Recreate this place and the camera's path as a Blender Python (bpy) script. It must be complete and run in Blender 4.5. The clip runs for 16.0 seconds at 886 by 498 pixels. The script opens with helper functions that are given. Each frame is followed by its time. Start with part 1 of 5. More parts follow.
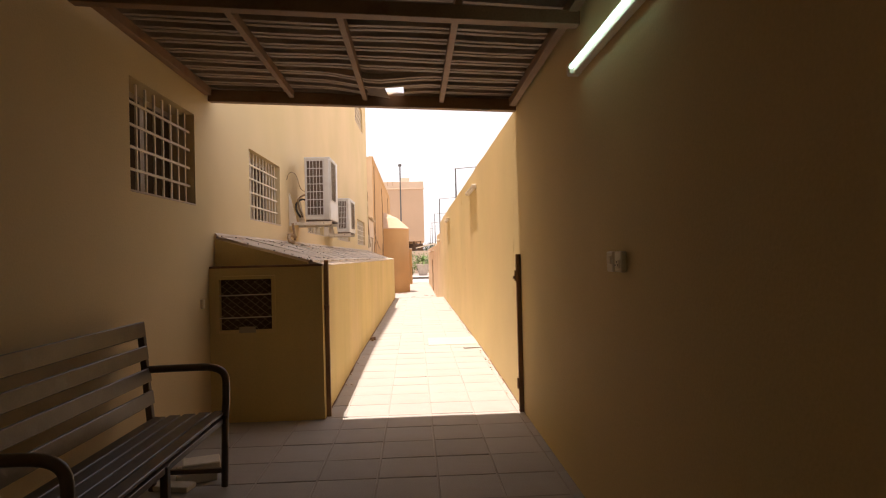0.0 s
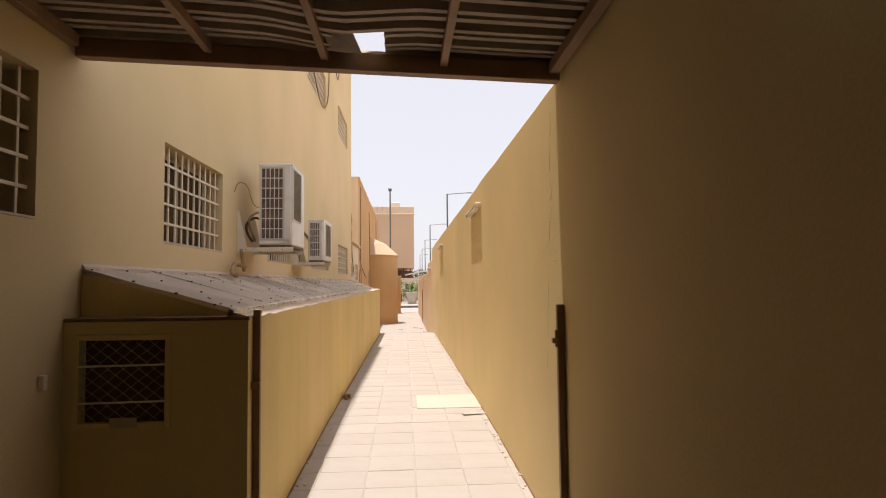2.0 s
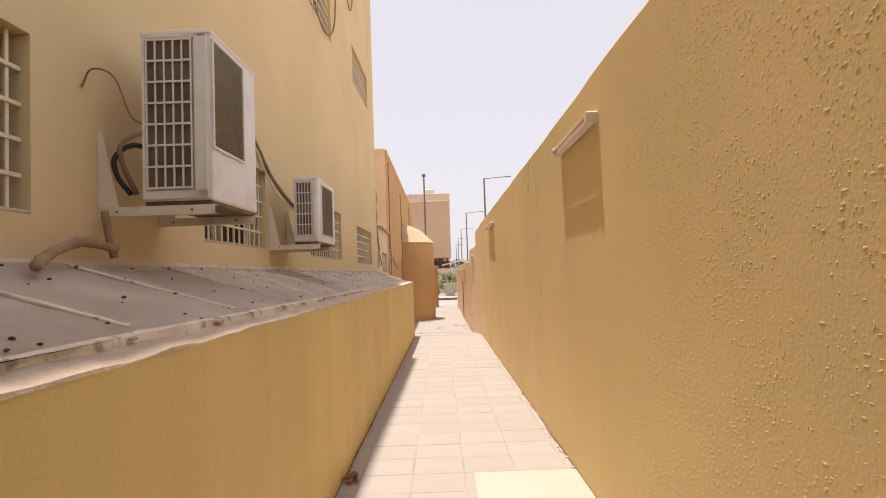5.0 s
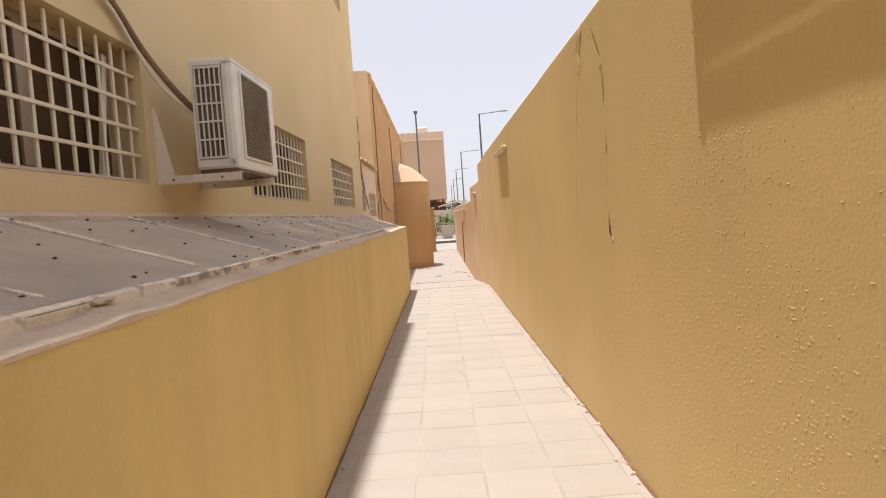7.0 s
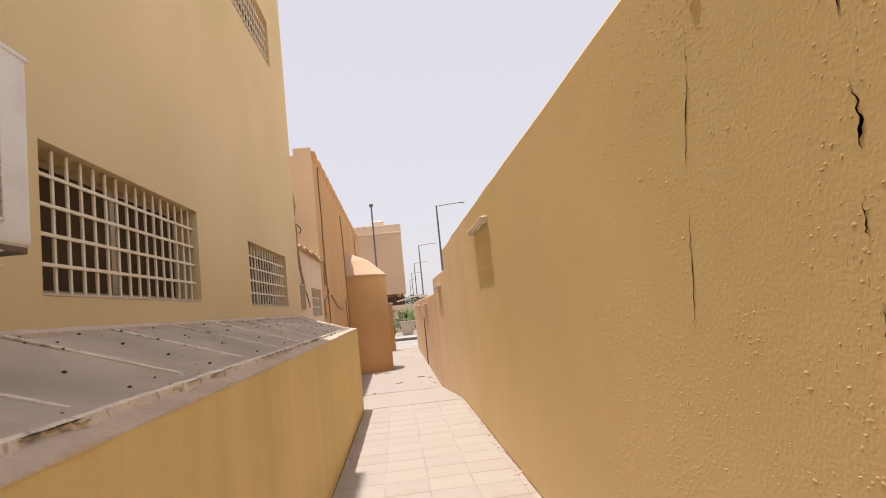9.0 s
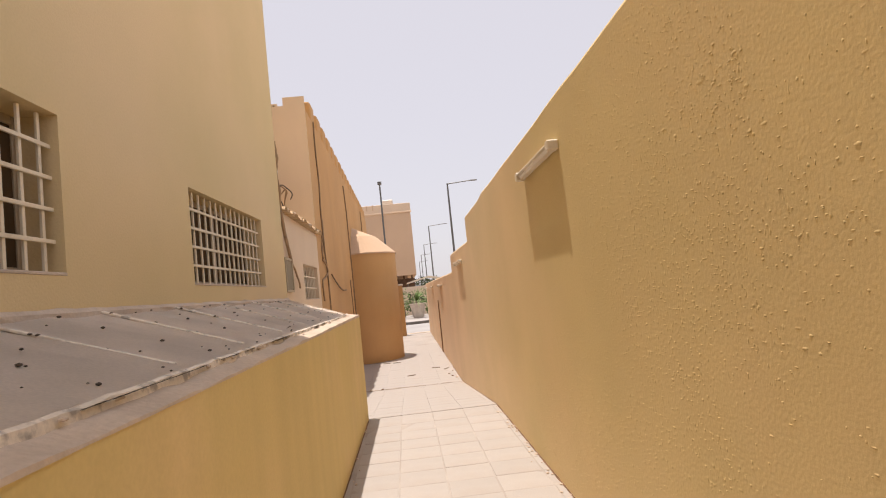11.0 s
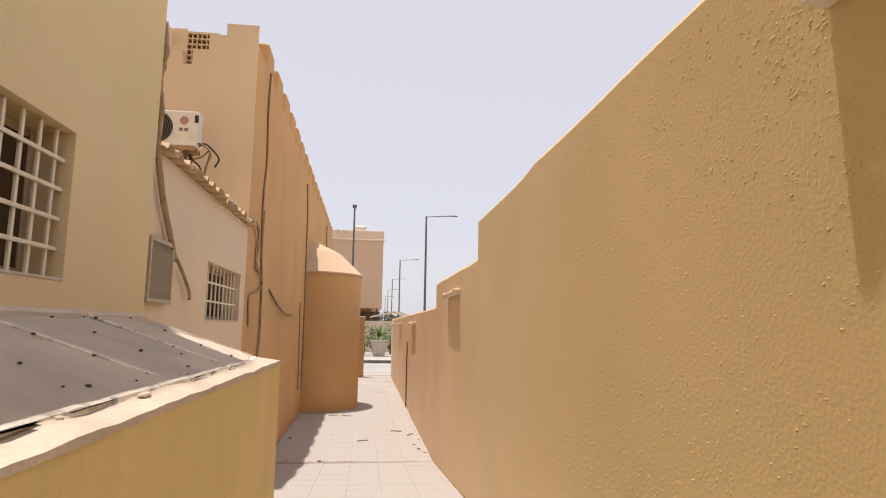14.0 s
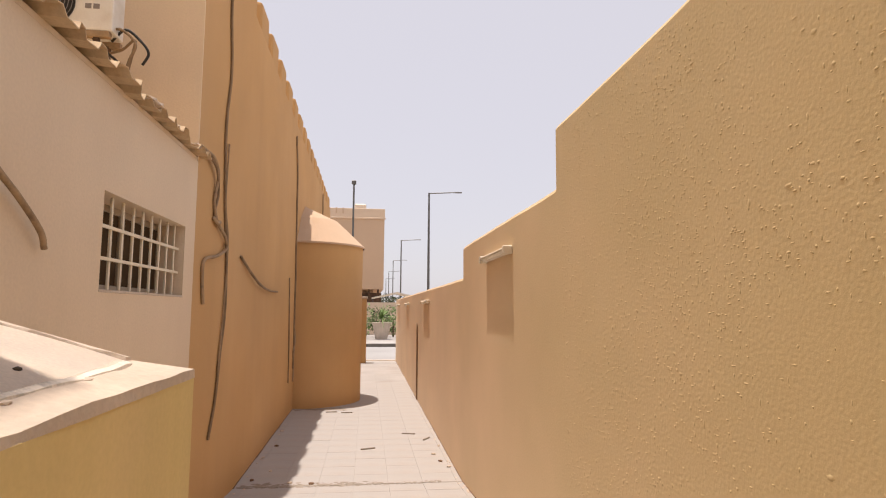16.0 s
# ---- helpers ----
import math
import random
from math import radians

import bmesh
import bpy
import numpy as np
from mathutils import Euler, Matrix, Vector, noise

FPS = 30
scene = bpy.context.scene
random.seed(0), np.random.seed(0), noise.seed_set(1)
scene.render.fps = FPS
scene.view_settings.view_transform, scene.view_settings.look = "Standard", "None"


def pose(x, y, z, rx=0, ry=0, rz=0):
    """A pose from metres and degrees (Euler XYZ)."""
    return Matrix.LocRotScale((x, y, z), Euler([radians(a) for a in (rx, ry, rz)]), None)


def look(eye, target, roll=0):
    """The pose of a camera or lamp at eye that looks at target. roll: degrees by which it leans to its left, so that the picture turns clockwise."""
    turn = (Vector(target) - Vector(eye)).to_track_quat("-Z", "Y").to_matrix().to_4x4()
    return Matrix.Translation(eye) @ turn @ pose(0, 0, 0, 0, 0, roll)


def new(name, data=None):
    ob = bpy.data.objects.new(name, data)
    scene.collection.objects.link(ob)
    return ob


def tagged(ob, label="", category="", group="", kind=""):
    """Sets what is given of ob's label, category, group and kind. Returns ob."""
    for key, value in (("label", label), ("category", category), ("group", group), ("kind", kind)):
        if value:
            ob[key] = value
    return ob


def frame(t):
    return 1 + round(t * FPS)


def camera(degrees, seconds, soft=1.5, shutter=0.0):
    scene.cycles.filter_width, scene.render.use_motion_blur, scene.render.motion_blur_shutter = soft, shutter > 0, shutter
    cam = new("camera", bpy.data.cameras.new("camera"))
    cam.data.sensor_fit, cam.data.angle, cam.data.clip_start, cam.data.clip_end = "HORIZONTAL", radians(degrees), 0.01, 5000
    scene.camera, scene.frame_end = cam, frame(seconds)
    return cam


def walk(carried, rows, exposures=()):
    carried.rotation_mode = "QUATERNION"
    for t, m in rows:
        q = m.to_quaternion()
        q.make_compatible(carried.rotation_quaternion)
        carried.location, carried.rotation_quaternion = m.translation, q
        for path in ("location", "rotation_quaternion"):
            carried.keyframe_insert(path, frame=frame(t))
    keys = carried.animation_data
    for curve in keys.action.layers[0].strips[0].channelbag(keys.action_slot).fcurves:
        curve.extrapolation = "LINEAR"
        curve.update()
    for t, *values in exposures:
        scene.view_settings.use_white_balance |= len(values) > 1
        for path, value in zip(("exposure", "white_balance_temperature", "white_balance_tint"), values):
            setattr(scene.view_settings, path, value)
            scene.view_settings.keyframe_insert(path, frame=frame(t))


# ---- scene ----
cam = camera(72.5, 16.0, soft=1.1)
PATH = [
    (0, (0.009, -0.955, 1.465), (0.104, 1.043, 1.49), -1.4),
    (0.5, (0.03, -0.517, 1.514), (0.164, 1.478, 1.519), -2.0),
    (1, (0.01, 0.082, 1.549), (0.163, 2.074, 1.65), 0.0),
    (1.5, (0.007, 0.568, 1.608), (0.289, 2.548, 1.664), -0.8),
    (2, (0.047, 1.1, 1.605), (0.177, 3.093, 1.717), -0.6),
    (2.5, (-0.006, 1.713, 1.585), (0.052, 3.71, 1.676), -2.5),
    (3, (-0.04, 2.337, 1.576), (0.005, 4.331, 1.722), -2.2),
    (3.2, (-0.032, 2.561, 1.615), (-0.042, 4.56, 1.692), -1.8),
    (5.3, (0.008, 5.121, 1.612), (0.032, 7.119, 1.697), -2.0),
    (5.5, (0.023, 5.371, 1.602), (0.12, 7.363, 1.746), -3.0),
    (6, (0.032, 5.96, 1.603), (0.145, 7.953, 1.734), -3.6),
    (6.5, (-0.028, 6.563, 1.593), (-0.024, 8.562, 1.558), -3.2),
    (7, (-0.052, 7.174, 1.608), (-0.037, 9.171, 1.498), -3.9),
    (7.5, (-0.049, 7.786, 1.656), (-0.007, 9.775, 1.858), -5.1),
    (8, (-0.037, 8.389, 1.664), (0.123, 10.379, 1.779), -5.2),
    (8.5, (-0.008, 9.014, 1.681), (0.063, 11.008, 1.813), -4.0),
    (8.7, (-0.014, 9.262, 1.657), (0.169, 11.245, 1.838), -5.8),
    (10.8, (-0.109, 11.789, 1.655), (-0.062, 13.778, 1.859), -5.7),
    (11, (-0.072, 11.981, 1.653), (0.068, 13.972, 1.785), -5.9),
    (11.5, (-0.049, 12.603, 1.621), (0.067, 14.595, 1.754), -2.9),
    (12, (-0.097, 13.189, 1.62), (0.052, 15.18, 1.727), -3.5),
    (12.5, (-0.069, 13.779, 1.62), (0.084, 15.766, 1.787), -0.6),
    (13, (-0.095, 14.408, 1.614), (0.059, 16.397, 1.758), -2.6),
    (13.5, (-0.066, 14.972, 1.635), (0.03, 16.96, 1.834), 3.3),
    (14, (-0.103, 15.601, 1.679), (0.141, 17.569, 1.938), 0.9),
    (14.5, (-0.093, 16.167, 1.658), (0.036, 18.149, 1.89), 0.6),
    (15, (-0.13, 16.786, 1.638), (0.034, 18.772, 1.809), -1.4),
    (15.5, (-0.141, 17.391, 1.629), (0.025, 19.376, 1.81), -0.8),
    (16, (-0.154, 18.013, 1.626), (0.092, 19.988, 1.826), 0.4),
]
EXPOSURES = [(0.0, 0.60, 7100, 17), (0.5, 0.48, 7000, 16), (1.0, 0.32, 6850, 13), (2.0, 0.18, 6650, 11), (3.2, 0.22, 6500, 10), (5.3, 0.10, 6850, 14),
             (6.5, 0.09, 6600, 11), (7.0, 0.09, 6500, 10), (8.0, 0.05, 6750, 13), (9.0, 0.0, 6750, 13), (12.5, -0.03, 6750, 13), (13.5, -0.02, 6550, 11), (14.5, -0.05, 6600, 11), (15.0, -0.05, 6750, 13), (16.0, -0.07, 6700, 13)]
walk(cam, [(t, look(eye, target, roll)) for t, eye, target, roll in PATH], EXPOSURES)

# ---- world and sun ----
SUN_TO = Vector((-0.108, 0.045, 1.0)).normalized()
world = bpy.data.worlds.new("sky")
scene.world = world
world.use_nodes = True
wn = world.node_tree
sky = wn.nodes.new("ShaderNodeTexSky")
sky.sky_type = "NISHITA"
sky.sun_disc = False
sky.sun_elevation = math.asin(SUN_TO.z)
sky.sun_rotation = radians(270)
sky.air_density, sky.dust_density, sky.ozone_density = 1.0, 2.0, 1.0
back = wn.nodes["Background"]
back.inputs["Strength"].default_value = 0.15
haze = wn.nodes.new("ShaderNodeMix")
haze.data_type = "RGBA"
haze.inputs[0].default_value = 0.8
haze.inputs[7].default_value = (5.6, 5.5, 5.9, 1)   # desert dust whitens the whole sky
wn.links.new(sky.outputs["Color"], haze.inputs[6])
wn.links.new(haze.outputs[2], back.inputs["Color"])
sun_data = bpy.data.lights.new("sun", "SUN")
sun_data.energy, sun_data.angle, sun_data.color = 4.9, radians(0.6), (1.0, 0.925, 0.85)
sun = new("sun", sun_data)
sun.matrix_world = look((0, 0, 30), Vector((0, 0, 30)) - SUN_TO)


# ---- materials ----
def mat(name, col, rough=0.85, var=0.12, big=0.7, fine=60.0, bump=0.15, metal=0.0, col2=None, amount=0.0, spot=3.0, lo=0.55,
        hi=0.7, pebbles=0.0, streak=0.0, jitter=0.0, spec=0.3, drift=None):
    """A painted, mineral or metal surface: broad tone drift, fine grain, an optional second colour in patches, upright streaks, raised pebbles."""
    m = bpy.data.materials.new(name)
    m.use_nodes = True
    nt = m.node_tree
    nd, lk = nt.nodes, nt.links
    bsdf = nd["Principled BSDF"]
    tc = nd.new("ShaderNodeTexCoord")

    def noise_node(scale, detail=5.0, vec=None):
        n = nd.new("ShaderNodeTexNoise")
        n.inputs["Scale"].default_value, n.inputs["Detail"].default_value = scale, detail
        lk.new(vec or tc.outputs["Object"], n.inputs["Vector"])
        return n

    def ramp(src, a, b, va=0.0, vb=1.0):
        r = nd.new("ShaderNodeMapRange")
        for key, v in zip(("From Min", "From Max", "To Min", "To Max"), (a, b, va, vb)):
            r.inputs[key].default_value = v
        lk.new(src, r.inputs["Value"])
        return r.outputs["Result"]

    def mix(kind, fac, a, b):
        x = nd.new("ShaderNodeMix")
        x.data_type, x.blend_type = "RGBA", kind
        if isinstance(fac, float):
            x.inputs[0].default_value = fac
        else:
            lk.new(fac, x.inputs[0])
        for sock, v in ((x.inputs[6], a), (x.inputs[7], b)):
            if isinstance(v, tuple):
                sock.default_value = (*v[:3], 1)
            else:
                lk.new(v, sock)
        return x.outputs[2]

    n1, n2 = noise_node(big, 4.0), noise_node(fine, 3.0)
    shade = nd.new("ShaderNodeMath")
    shade.operation = "MULTIPLY"
    lk.new(ramp(n1.outputs["Fac"], 0.3, 0.7, 1 - var, 1 + var), shade.inputs[0])
    lk.new(ramp(n2.outputs["Fac"], 0.3, 0.7, 1 - var * 0.5, 1 + var * 0.5), shade.inputs[1])
    value = shade.outputs[0]
    if jitter:
        info = nd.new("ShaderNodeObjectInfo")
        j = nd.new("ShaderNodeMath")
        j.operation = "MULTIPLY"
        lk.new(ramp(info.outputs["Random"], 0, 1, 1 - jitter, 1 + jitter), j.inputs[0])
        lk.new(value, j.inputs[1])
        value = j.outputs[0]
    colour = tuple(col)
    if col2 is not None:
        n3 = noise_node(spot, 6.0)
        fac = nd.new("ShaderNodeMath")
        fac.operation = "MULTIPLY"
        fac.inputs[1].default_value = amount
        lk.new(ramp(n3.outputs["Fac"], lo, hi), fac.inputs[0])
        colour = mix("MIX", fac.outputs[0], colour, tuple(col2))
    if drift is not None:
        # the colour shifts slowly along the wall
        sep = nd.new("ShaderNodeSeparateXYZ")
        lk.new(tc.outputs["Object"], sep.inputs[0])
        wob = nd.new("ShaderNodeMath")
        wob.operation = "MULTIPLY_ADD"
        wob.inputs[1].default_value = 6.0
        lk.new(n1.outputs["Fac"], wob.inputs[0])
        lk.new(sep.outputs["Y"], wob.inputs[2])
        colour = mix("MIX", ramp(wob.outputs[0], drift[1] + 3, drift[2] + 3), colour, tuple(drift[0]))
    if streak:
        mp = nd.new("ShaderNodeMapping")
        mp.inputs["Scale"].default_value = (4.2, 4.2, 0.14)
        lk.new(tc.outputs["Object"], mp.inputs["Vector"])
        n4 = noise_node(1.0, 4.0, mp.outputs["Vector"])
        st = nd.new("ShaderNodeMath")
        st.operation = "MULTIPLY"
        lk.new(ramp(n4.outputs["Fac"], 0.35, 0.7, 1 + streak * 0.5, 1 - streak), st.inputs[0])
        lk.new(value, st.inputs[1])
        value = st.outputs[0]
    grey = nd.new("ShaderNodeCombineColor")
    for k in range(3):
        lk.new(value, grey.inputs[k])
    final = mix("MULTIPLY", 1.0, colour, grey.outputs[0])
    lk.new(final, bsdf.inputs["Base Color"])
    bsdf.inputs["Roughness"].default_value, bsdf.inputs["Metallic"].default_value = rough, metal
    bsdf.inputs["Specular IOR Level"].default_value = spec
    if bump:
        b = nd.new("ShaderNodeBump")
        b.inputs["Strength"].default_value, b.inputs["Distance"].default_value = bump, 0.006
        lk.new(n2.outputs["Fac"], b.inputs["Height"])
        last = b
        if pebbles:
            patch = noise_node(1.1, 3.0)
            vo = nd.new("ShaderNodeTexVoronoi")
            vo.inputs["Scale"].default_value = 34.0
            warp = noise_node(20.0, 2.0)
            shift = nd.new("ShaderNodeVectorMath")
            shift.operation = "MULTIPLY_ADD"
            shift.inputs[1].default_value = (0.03, 0.03, 0.03)
            lk.new(warp.outputs["Color"], shift.inputs[0])
            lk.new(tc.outputs["Object"], shift.inputs[2])
            lk.new(shift.outputs[0], vo.inputs["Vector"])
            dome = ramp(vo.outputs["Distance"], 0.08, 0.36, 1.0, 0.0)
            pick = nd.new("ShaderNodeSeparateColor")
            lk.new(vo.outputs["Color"], pick.inputs[0])
            some = nd.new("ShaderNodeMath")
            some.operation = "MULTIPLY"
            lk.new(dome, some.inputs[0])
            lk.new(ramp(pick.outputs[0], 0.62, 0.95), some.inputs[1])
            hgt = nd.new("ShaderNodeMath")
            hgt.operation = "MULTIPLY"
            lk.new(some.outputs[0], hgt.inputs[0])
            lk.new(ramp(patch.outputs["Fac"], 0.40, 0.60, 0.15, 1.0), hgt.inputs[1])
            b2 = nd.new("ShaderNodeBump")
            b2.inputs["Strength"].default_value, b2.inputs["Distance"].default_value = pebbles, 0.007
            lk.new(hgt.outputs[0], b2.inputs["Height"])
            lk.new(b.outputs["Normal"], b2.inputs["Normal"])
            last = b2
        lk.new(last.outputs["Normal"], bsdf.inputs["Normal"])
    return m


OCHRE = mat("ochre_stucco", (0.67, 0.525, 0.265), var=0.06, fine=70, bump=0.2, pebbles=0.12, col2=(0.73, 0.535, 0.30), amount=0.6, spot=0.5, lo=0.4, hi=0.7, drift=((0.725, 0.54, 0.36), 16.0, 27.0))
HOUSE = mat("house_plaster", (0.675, 0.53, 0.285), var=0.04, fine=70, bump=0.3, col2=(0.72, 0.545, 0.33), amount=0.7, spot=0.35, lo=0.4, hi=0.65)
SHED = mat("shed_plaster", (0.66, 0.51, 0.22), var=0.06, fine=60, bump=0.3, col2=(0.72, 0.53, 0.28), amount=0.5, spot=0.9, lo=0.45, hi=0.7, streak=0.05)
ORANGE = mat("orange_plaster", (0.54, 0.315, 0.13), var=0.06, fine=60, bump=0.35, col2=(0.57, 0.35, 0.165), amount=0.6, spot=0.5, lo=0.4, hi=0.7, streak=0.02)
PALE = mat("pale_plaster", (0.71, 0.555, 0.39), var=0.06, fine=60, bump=0.3, streak=0.02)
CAP = mat("sunlit_cap_plaster", (0.57, 0.40, 0.27), var=0.08, fine=60, bump=0.3, col2=(0.52, 0.36, 0.23), amount=0.5, spot=2)
LEDGE = mat("mortar_ledge", (0.56, 0.455, 0.36), var=0.12, big=3, fine=40, bump=0.9, col2=(0.52, 0.43, 0.35), amount=0.5, spot=9, lo=0.55, hi=0.7)
SHEET = mat("grey_roof_sheet", (0.90, 0.79, 0.68), rough=0.6, spec=0.3, var=0.10, big=1.6, fine=90, bump=0.15, col2=(0.80, 0.70, 0.59), amount=0.8, spot=2.2, lo=0.4, hi=0.65)
STRIP = mat("sheet_joint_strip", (0.80, 0.71, 0.60), rough=0.55, var=0.15, big=4, fine=80, col2=(0.25, 0.22, 0.2), amount=0.7, spot=14, lo=0.55, hi=0.65)
DIRT_AND_SHADE = mat("debris_and_gap_shade", (0.10, 0.075, 0.055), rough=0.95, var=0.3, big=9, fine=90)
CANOPY = mat("canopy_sheet", (0.37, 0.295, 0.23), rough=0.6, var=0.15, big=1.5, fine=60, col2=(0.20, 0.155, 0.115), amount=0.6, spot=4, metal=0.1)
STEEL = mat("brown_steel", (0.27, 0.165, 0.095), rough=0.55, var=0.15, big=3, fine=80, bump=0.1, col2=(0.22, 0.10, 0.05), amount=0.5, spot=8, metal=0.2)
TILE = mat("floor_tile", (0.42, 0.388, 0.36), rough=0.8, var=0.08, big=1.3, fine=90, bump=0.25, col2=(0.35, 0.30, 0.26), amount=0.6, spot=1.7, lo=0.48, hi=0.7, jitter=0.03)
MORTAR = mat("tile_mortar", (0.40, 0.36, 0.325), rough=0.95, var=0.15, big=2, fine=60, bump=0.4)
CONCRETE = mat("lower_paving", (0.41, 0.382, 0.358), rough=0.9, var=0.08, big=0.9, fine=50, bump=0.4, col2=(0.36, 0.31, 0.27), amount=0.6, spot=1.6, lo=0.5, hi=0.7)
SLAB = mat("cover_plate", (0.52, 0.475, 0.41), rough=0.7, var=0.06, fine=60, col2=(0.55, 0.46, 0.32), amount=0.4, spot=6)
BARPAINT = mat("cream_bar_paint", (0.76, 0.66, 0.50), rough=0.6, var=0.08, big=3, fine=80, bump=0.08, col2=(0.55, 0.43, 0.29), amount=0.4, spot=9)
WHITE = mat("white_paint", (0.74, 0.66, 0.54), rough=0.5, var=0.06, big=3, fine=80, bump=0.06, col2=(0.52, 0.43, 0.32), amount=0.4, spot=8)
ACWHITE = mat("ac_enamel", (0.76, 0.73, 0.68), rough=0.42, var=0.05, big=2, fine=70, bump=0.04, col2=(0.55, 0.47, 0.38), amount=0.45, spot=5, lo=0.5, hi=0.75, spec=0.5)
COIL = mat("dusty_coil", (0.16, 0.115, 0.085), rough=0.7, var=0.3, big=8, fine=160, bump=0.3)
LOUVRE = mat("ac_louvre", (0.40, 0.36, 0.31), rough=0.6, var=0.1, fine=90)
ALU = mat("window_aluminium", (0.44, 0.355, 0.26), rough=0.45, var=0.08, fine=90, metal=0.3)
BENCH = mat("dark_bench_paint", (0.075, 0.047, 0.028), rough=0.36, var=0.2, big=6, fine=80, bump=0.06, col2=(0.12, 0.10, 0.085), amount=0.4, spot=7, spec=0.5)
CABLE = mat("weathered_cable", (0.25, 0.165, 0.095), rough=0.8, var=0.3, big=5, fine=60)
BLACK = mat("black_rubber", (0.03, 0.027, 0.025), rough=0.6, var=0.2, fine=60)
FOAM = mat("perished_pipe_foam", (0.36, 0.245, 0.145), rough=0.95, var=0.2, big=8, fine=50, bump=0.6, col2=(0.16, 0.11, 0.08), amount=0.7, spot=12)
VENT = mat("beige_vent", (0.44, 0.36, 0.24), rough=0.6, var=0.08, fine=80)
PLASTIC = mat("switch_plastic", (0.80, 0.70, 0.54), rough=0.4, var=0.05, fine=80, bump=0.03)
ASPHALT = mat("pale_asphalt", (0.36, 0.345, 0.33), rough=0.95, var=0.1, big=0.3, fine=20, bump=0.5)
SAND = mat("sand_ground", (0.45, 0.37, 0.28), rough=1.0, var=0.12, big=0.15, fine=8, bump=0.4)
KERB = mat("kerb_stone", (0.16, 0.14, 0.12), rough=0.9, var=0.15, big=2, fine=40)
TAN = mat("tan_facade", (0.58, 0.41, 0.28), var=0.05, big=0.3, fine=30)
TANLIGHT = mat("tan_parapet", (0.68, 0.52, 0.38), var=0.05, big=0.4, fine=30)
WOOD = mat("dark_timber", (0.11, 0.065, 0.04), rough=0.8, var=0.25, big=3, fine=40)
POTTERY = mat("pale_pot", (0.50, 0.41, 0.33), rough=0.85, var=0.1, big=3, fine=40)
LEAF = mat("palm_leaf", (0.15, 0.22, 0.07), rough=0.6, var=0.3, big=4, fine=30, bump=0)
SCRUB = mat("dry_foliage", (0.07, 0.085, 0.045), rough=0.9, var=0.3, big=4, fine=30, bump=0)
POLE = mat("lamp_post_grey", (0.13, 0.125, 0.12), rough=0.5, var=0.1, fine=30, metal=0.3)
PINK = mat("logo_pink", (0.42, 0.25, 0.27), rough=0.5, var=0.03, bump=0)
GREYMARK = mat("logo_grey", (0.24, 0.21, 0.2), rough=0.5, var=0.03, bump=0)
CRACK = mat("crack_shadow", (0.27, 0.16, 0.075), rough=1.0, var=0.2, fine=80)
DUST = mat("grey_dust", (0.30, 0.255, 0.21), rough=1.0, var=0.2, big=4, fine=60, bump=0.4)
SEAM = mat("seam_dirt", (0.21, 0.125, 0.075), rough=1.0, var=0.3, big=5, fine=60, bump=0.5)
CARTON = mat("pale_carton", (0.74, 0.68, 0.57), rough=0.8, var=0.1, fine=40)
ROOFTIN = mat("tan_roof_tin", (0.56, 0.41, 0.25), rough=0.7, var=0.15, big=2, fine=50, bump=0.3, col2=(0.34, 0.22, 0.13), amount=0.6, spot=5)
RUST = mat("rusty_frame", (0.20, 0.11, 0.06), rough=0.8, var=0.25, big=6, fine=60)

# Flat brown for the sheets added over the panes to darken them.
PANE_COVER = mat("brown_pane_cover", (0.085, 0.055, 0.03), rough=0.8, var=0.15, big=2, fine=200, bump=0.1, spec=0.03)
GLASS = bpy.data.materials.new("window_glass")
GLASS.use_nodes = True
g = GLASS.node_tree.nodes["Principled BSDF"]
g.inputs["Base Color"].default_value = (0.10, 0.08, 0.06, 1)
g.inputs["Roughness"].default_value = 0.3
g.inputs["Specular IOR Level"].default_value = 0.12
g.inputs["Transmission Weight"].default_value = 0.5
g.inputs["IOR"].default_value = 1.45
TUBE = bpy.data.materials.new("lit_tube")
TUBE.use_nodes = True
g = TUBE.node_tree.nodes["Principled BSDF"]
g.inputs["Base Color"].default_value = (0.8, 0.85, 0.82, 1)
g.inputs["Emission Color"].default_value = (0.60, 1.0, 0.94, 1)
g.inputs["Emission Strength"].default_value = 2.0


# ---- building blocks ----
def box(bm, x0, x1, y0, y1, z0, z1, m=None):
    mm = Matrix.Translation(((x0 + x1) / 2, (y0 + y1) / 2, (z0 + z1) / 2)) @ Matrix.Diagonal((x1 - x0, y1 - y0, z1 - z0, 1))
    return bmesh.ops.create_cube(bm, size=1, matrix=(m @ mm) if m else mm)["verts"]


def soft(bm, width=0.004, segments=1):
    bmesh.ops.bevel(bm, geom=bm.edges[:], offset=width, segments=segments, affect="EDGES", profile=0.6)
    return bm


def boxes(*dims, bevel=0.0):
    bm = bmesh.new()
    for d in dims:
        box(bm, *d)
    return soft(bm, bevel) if bevel else bm


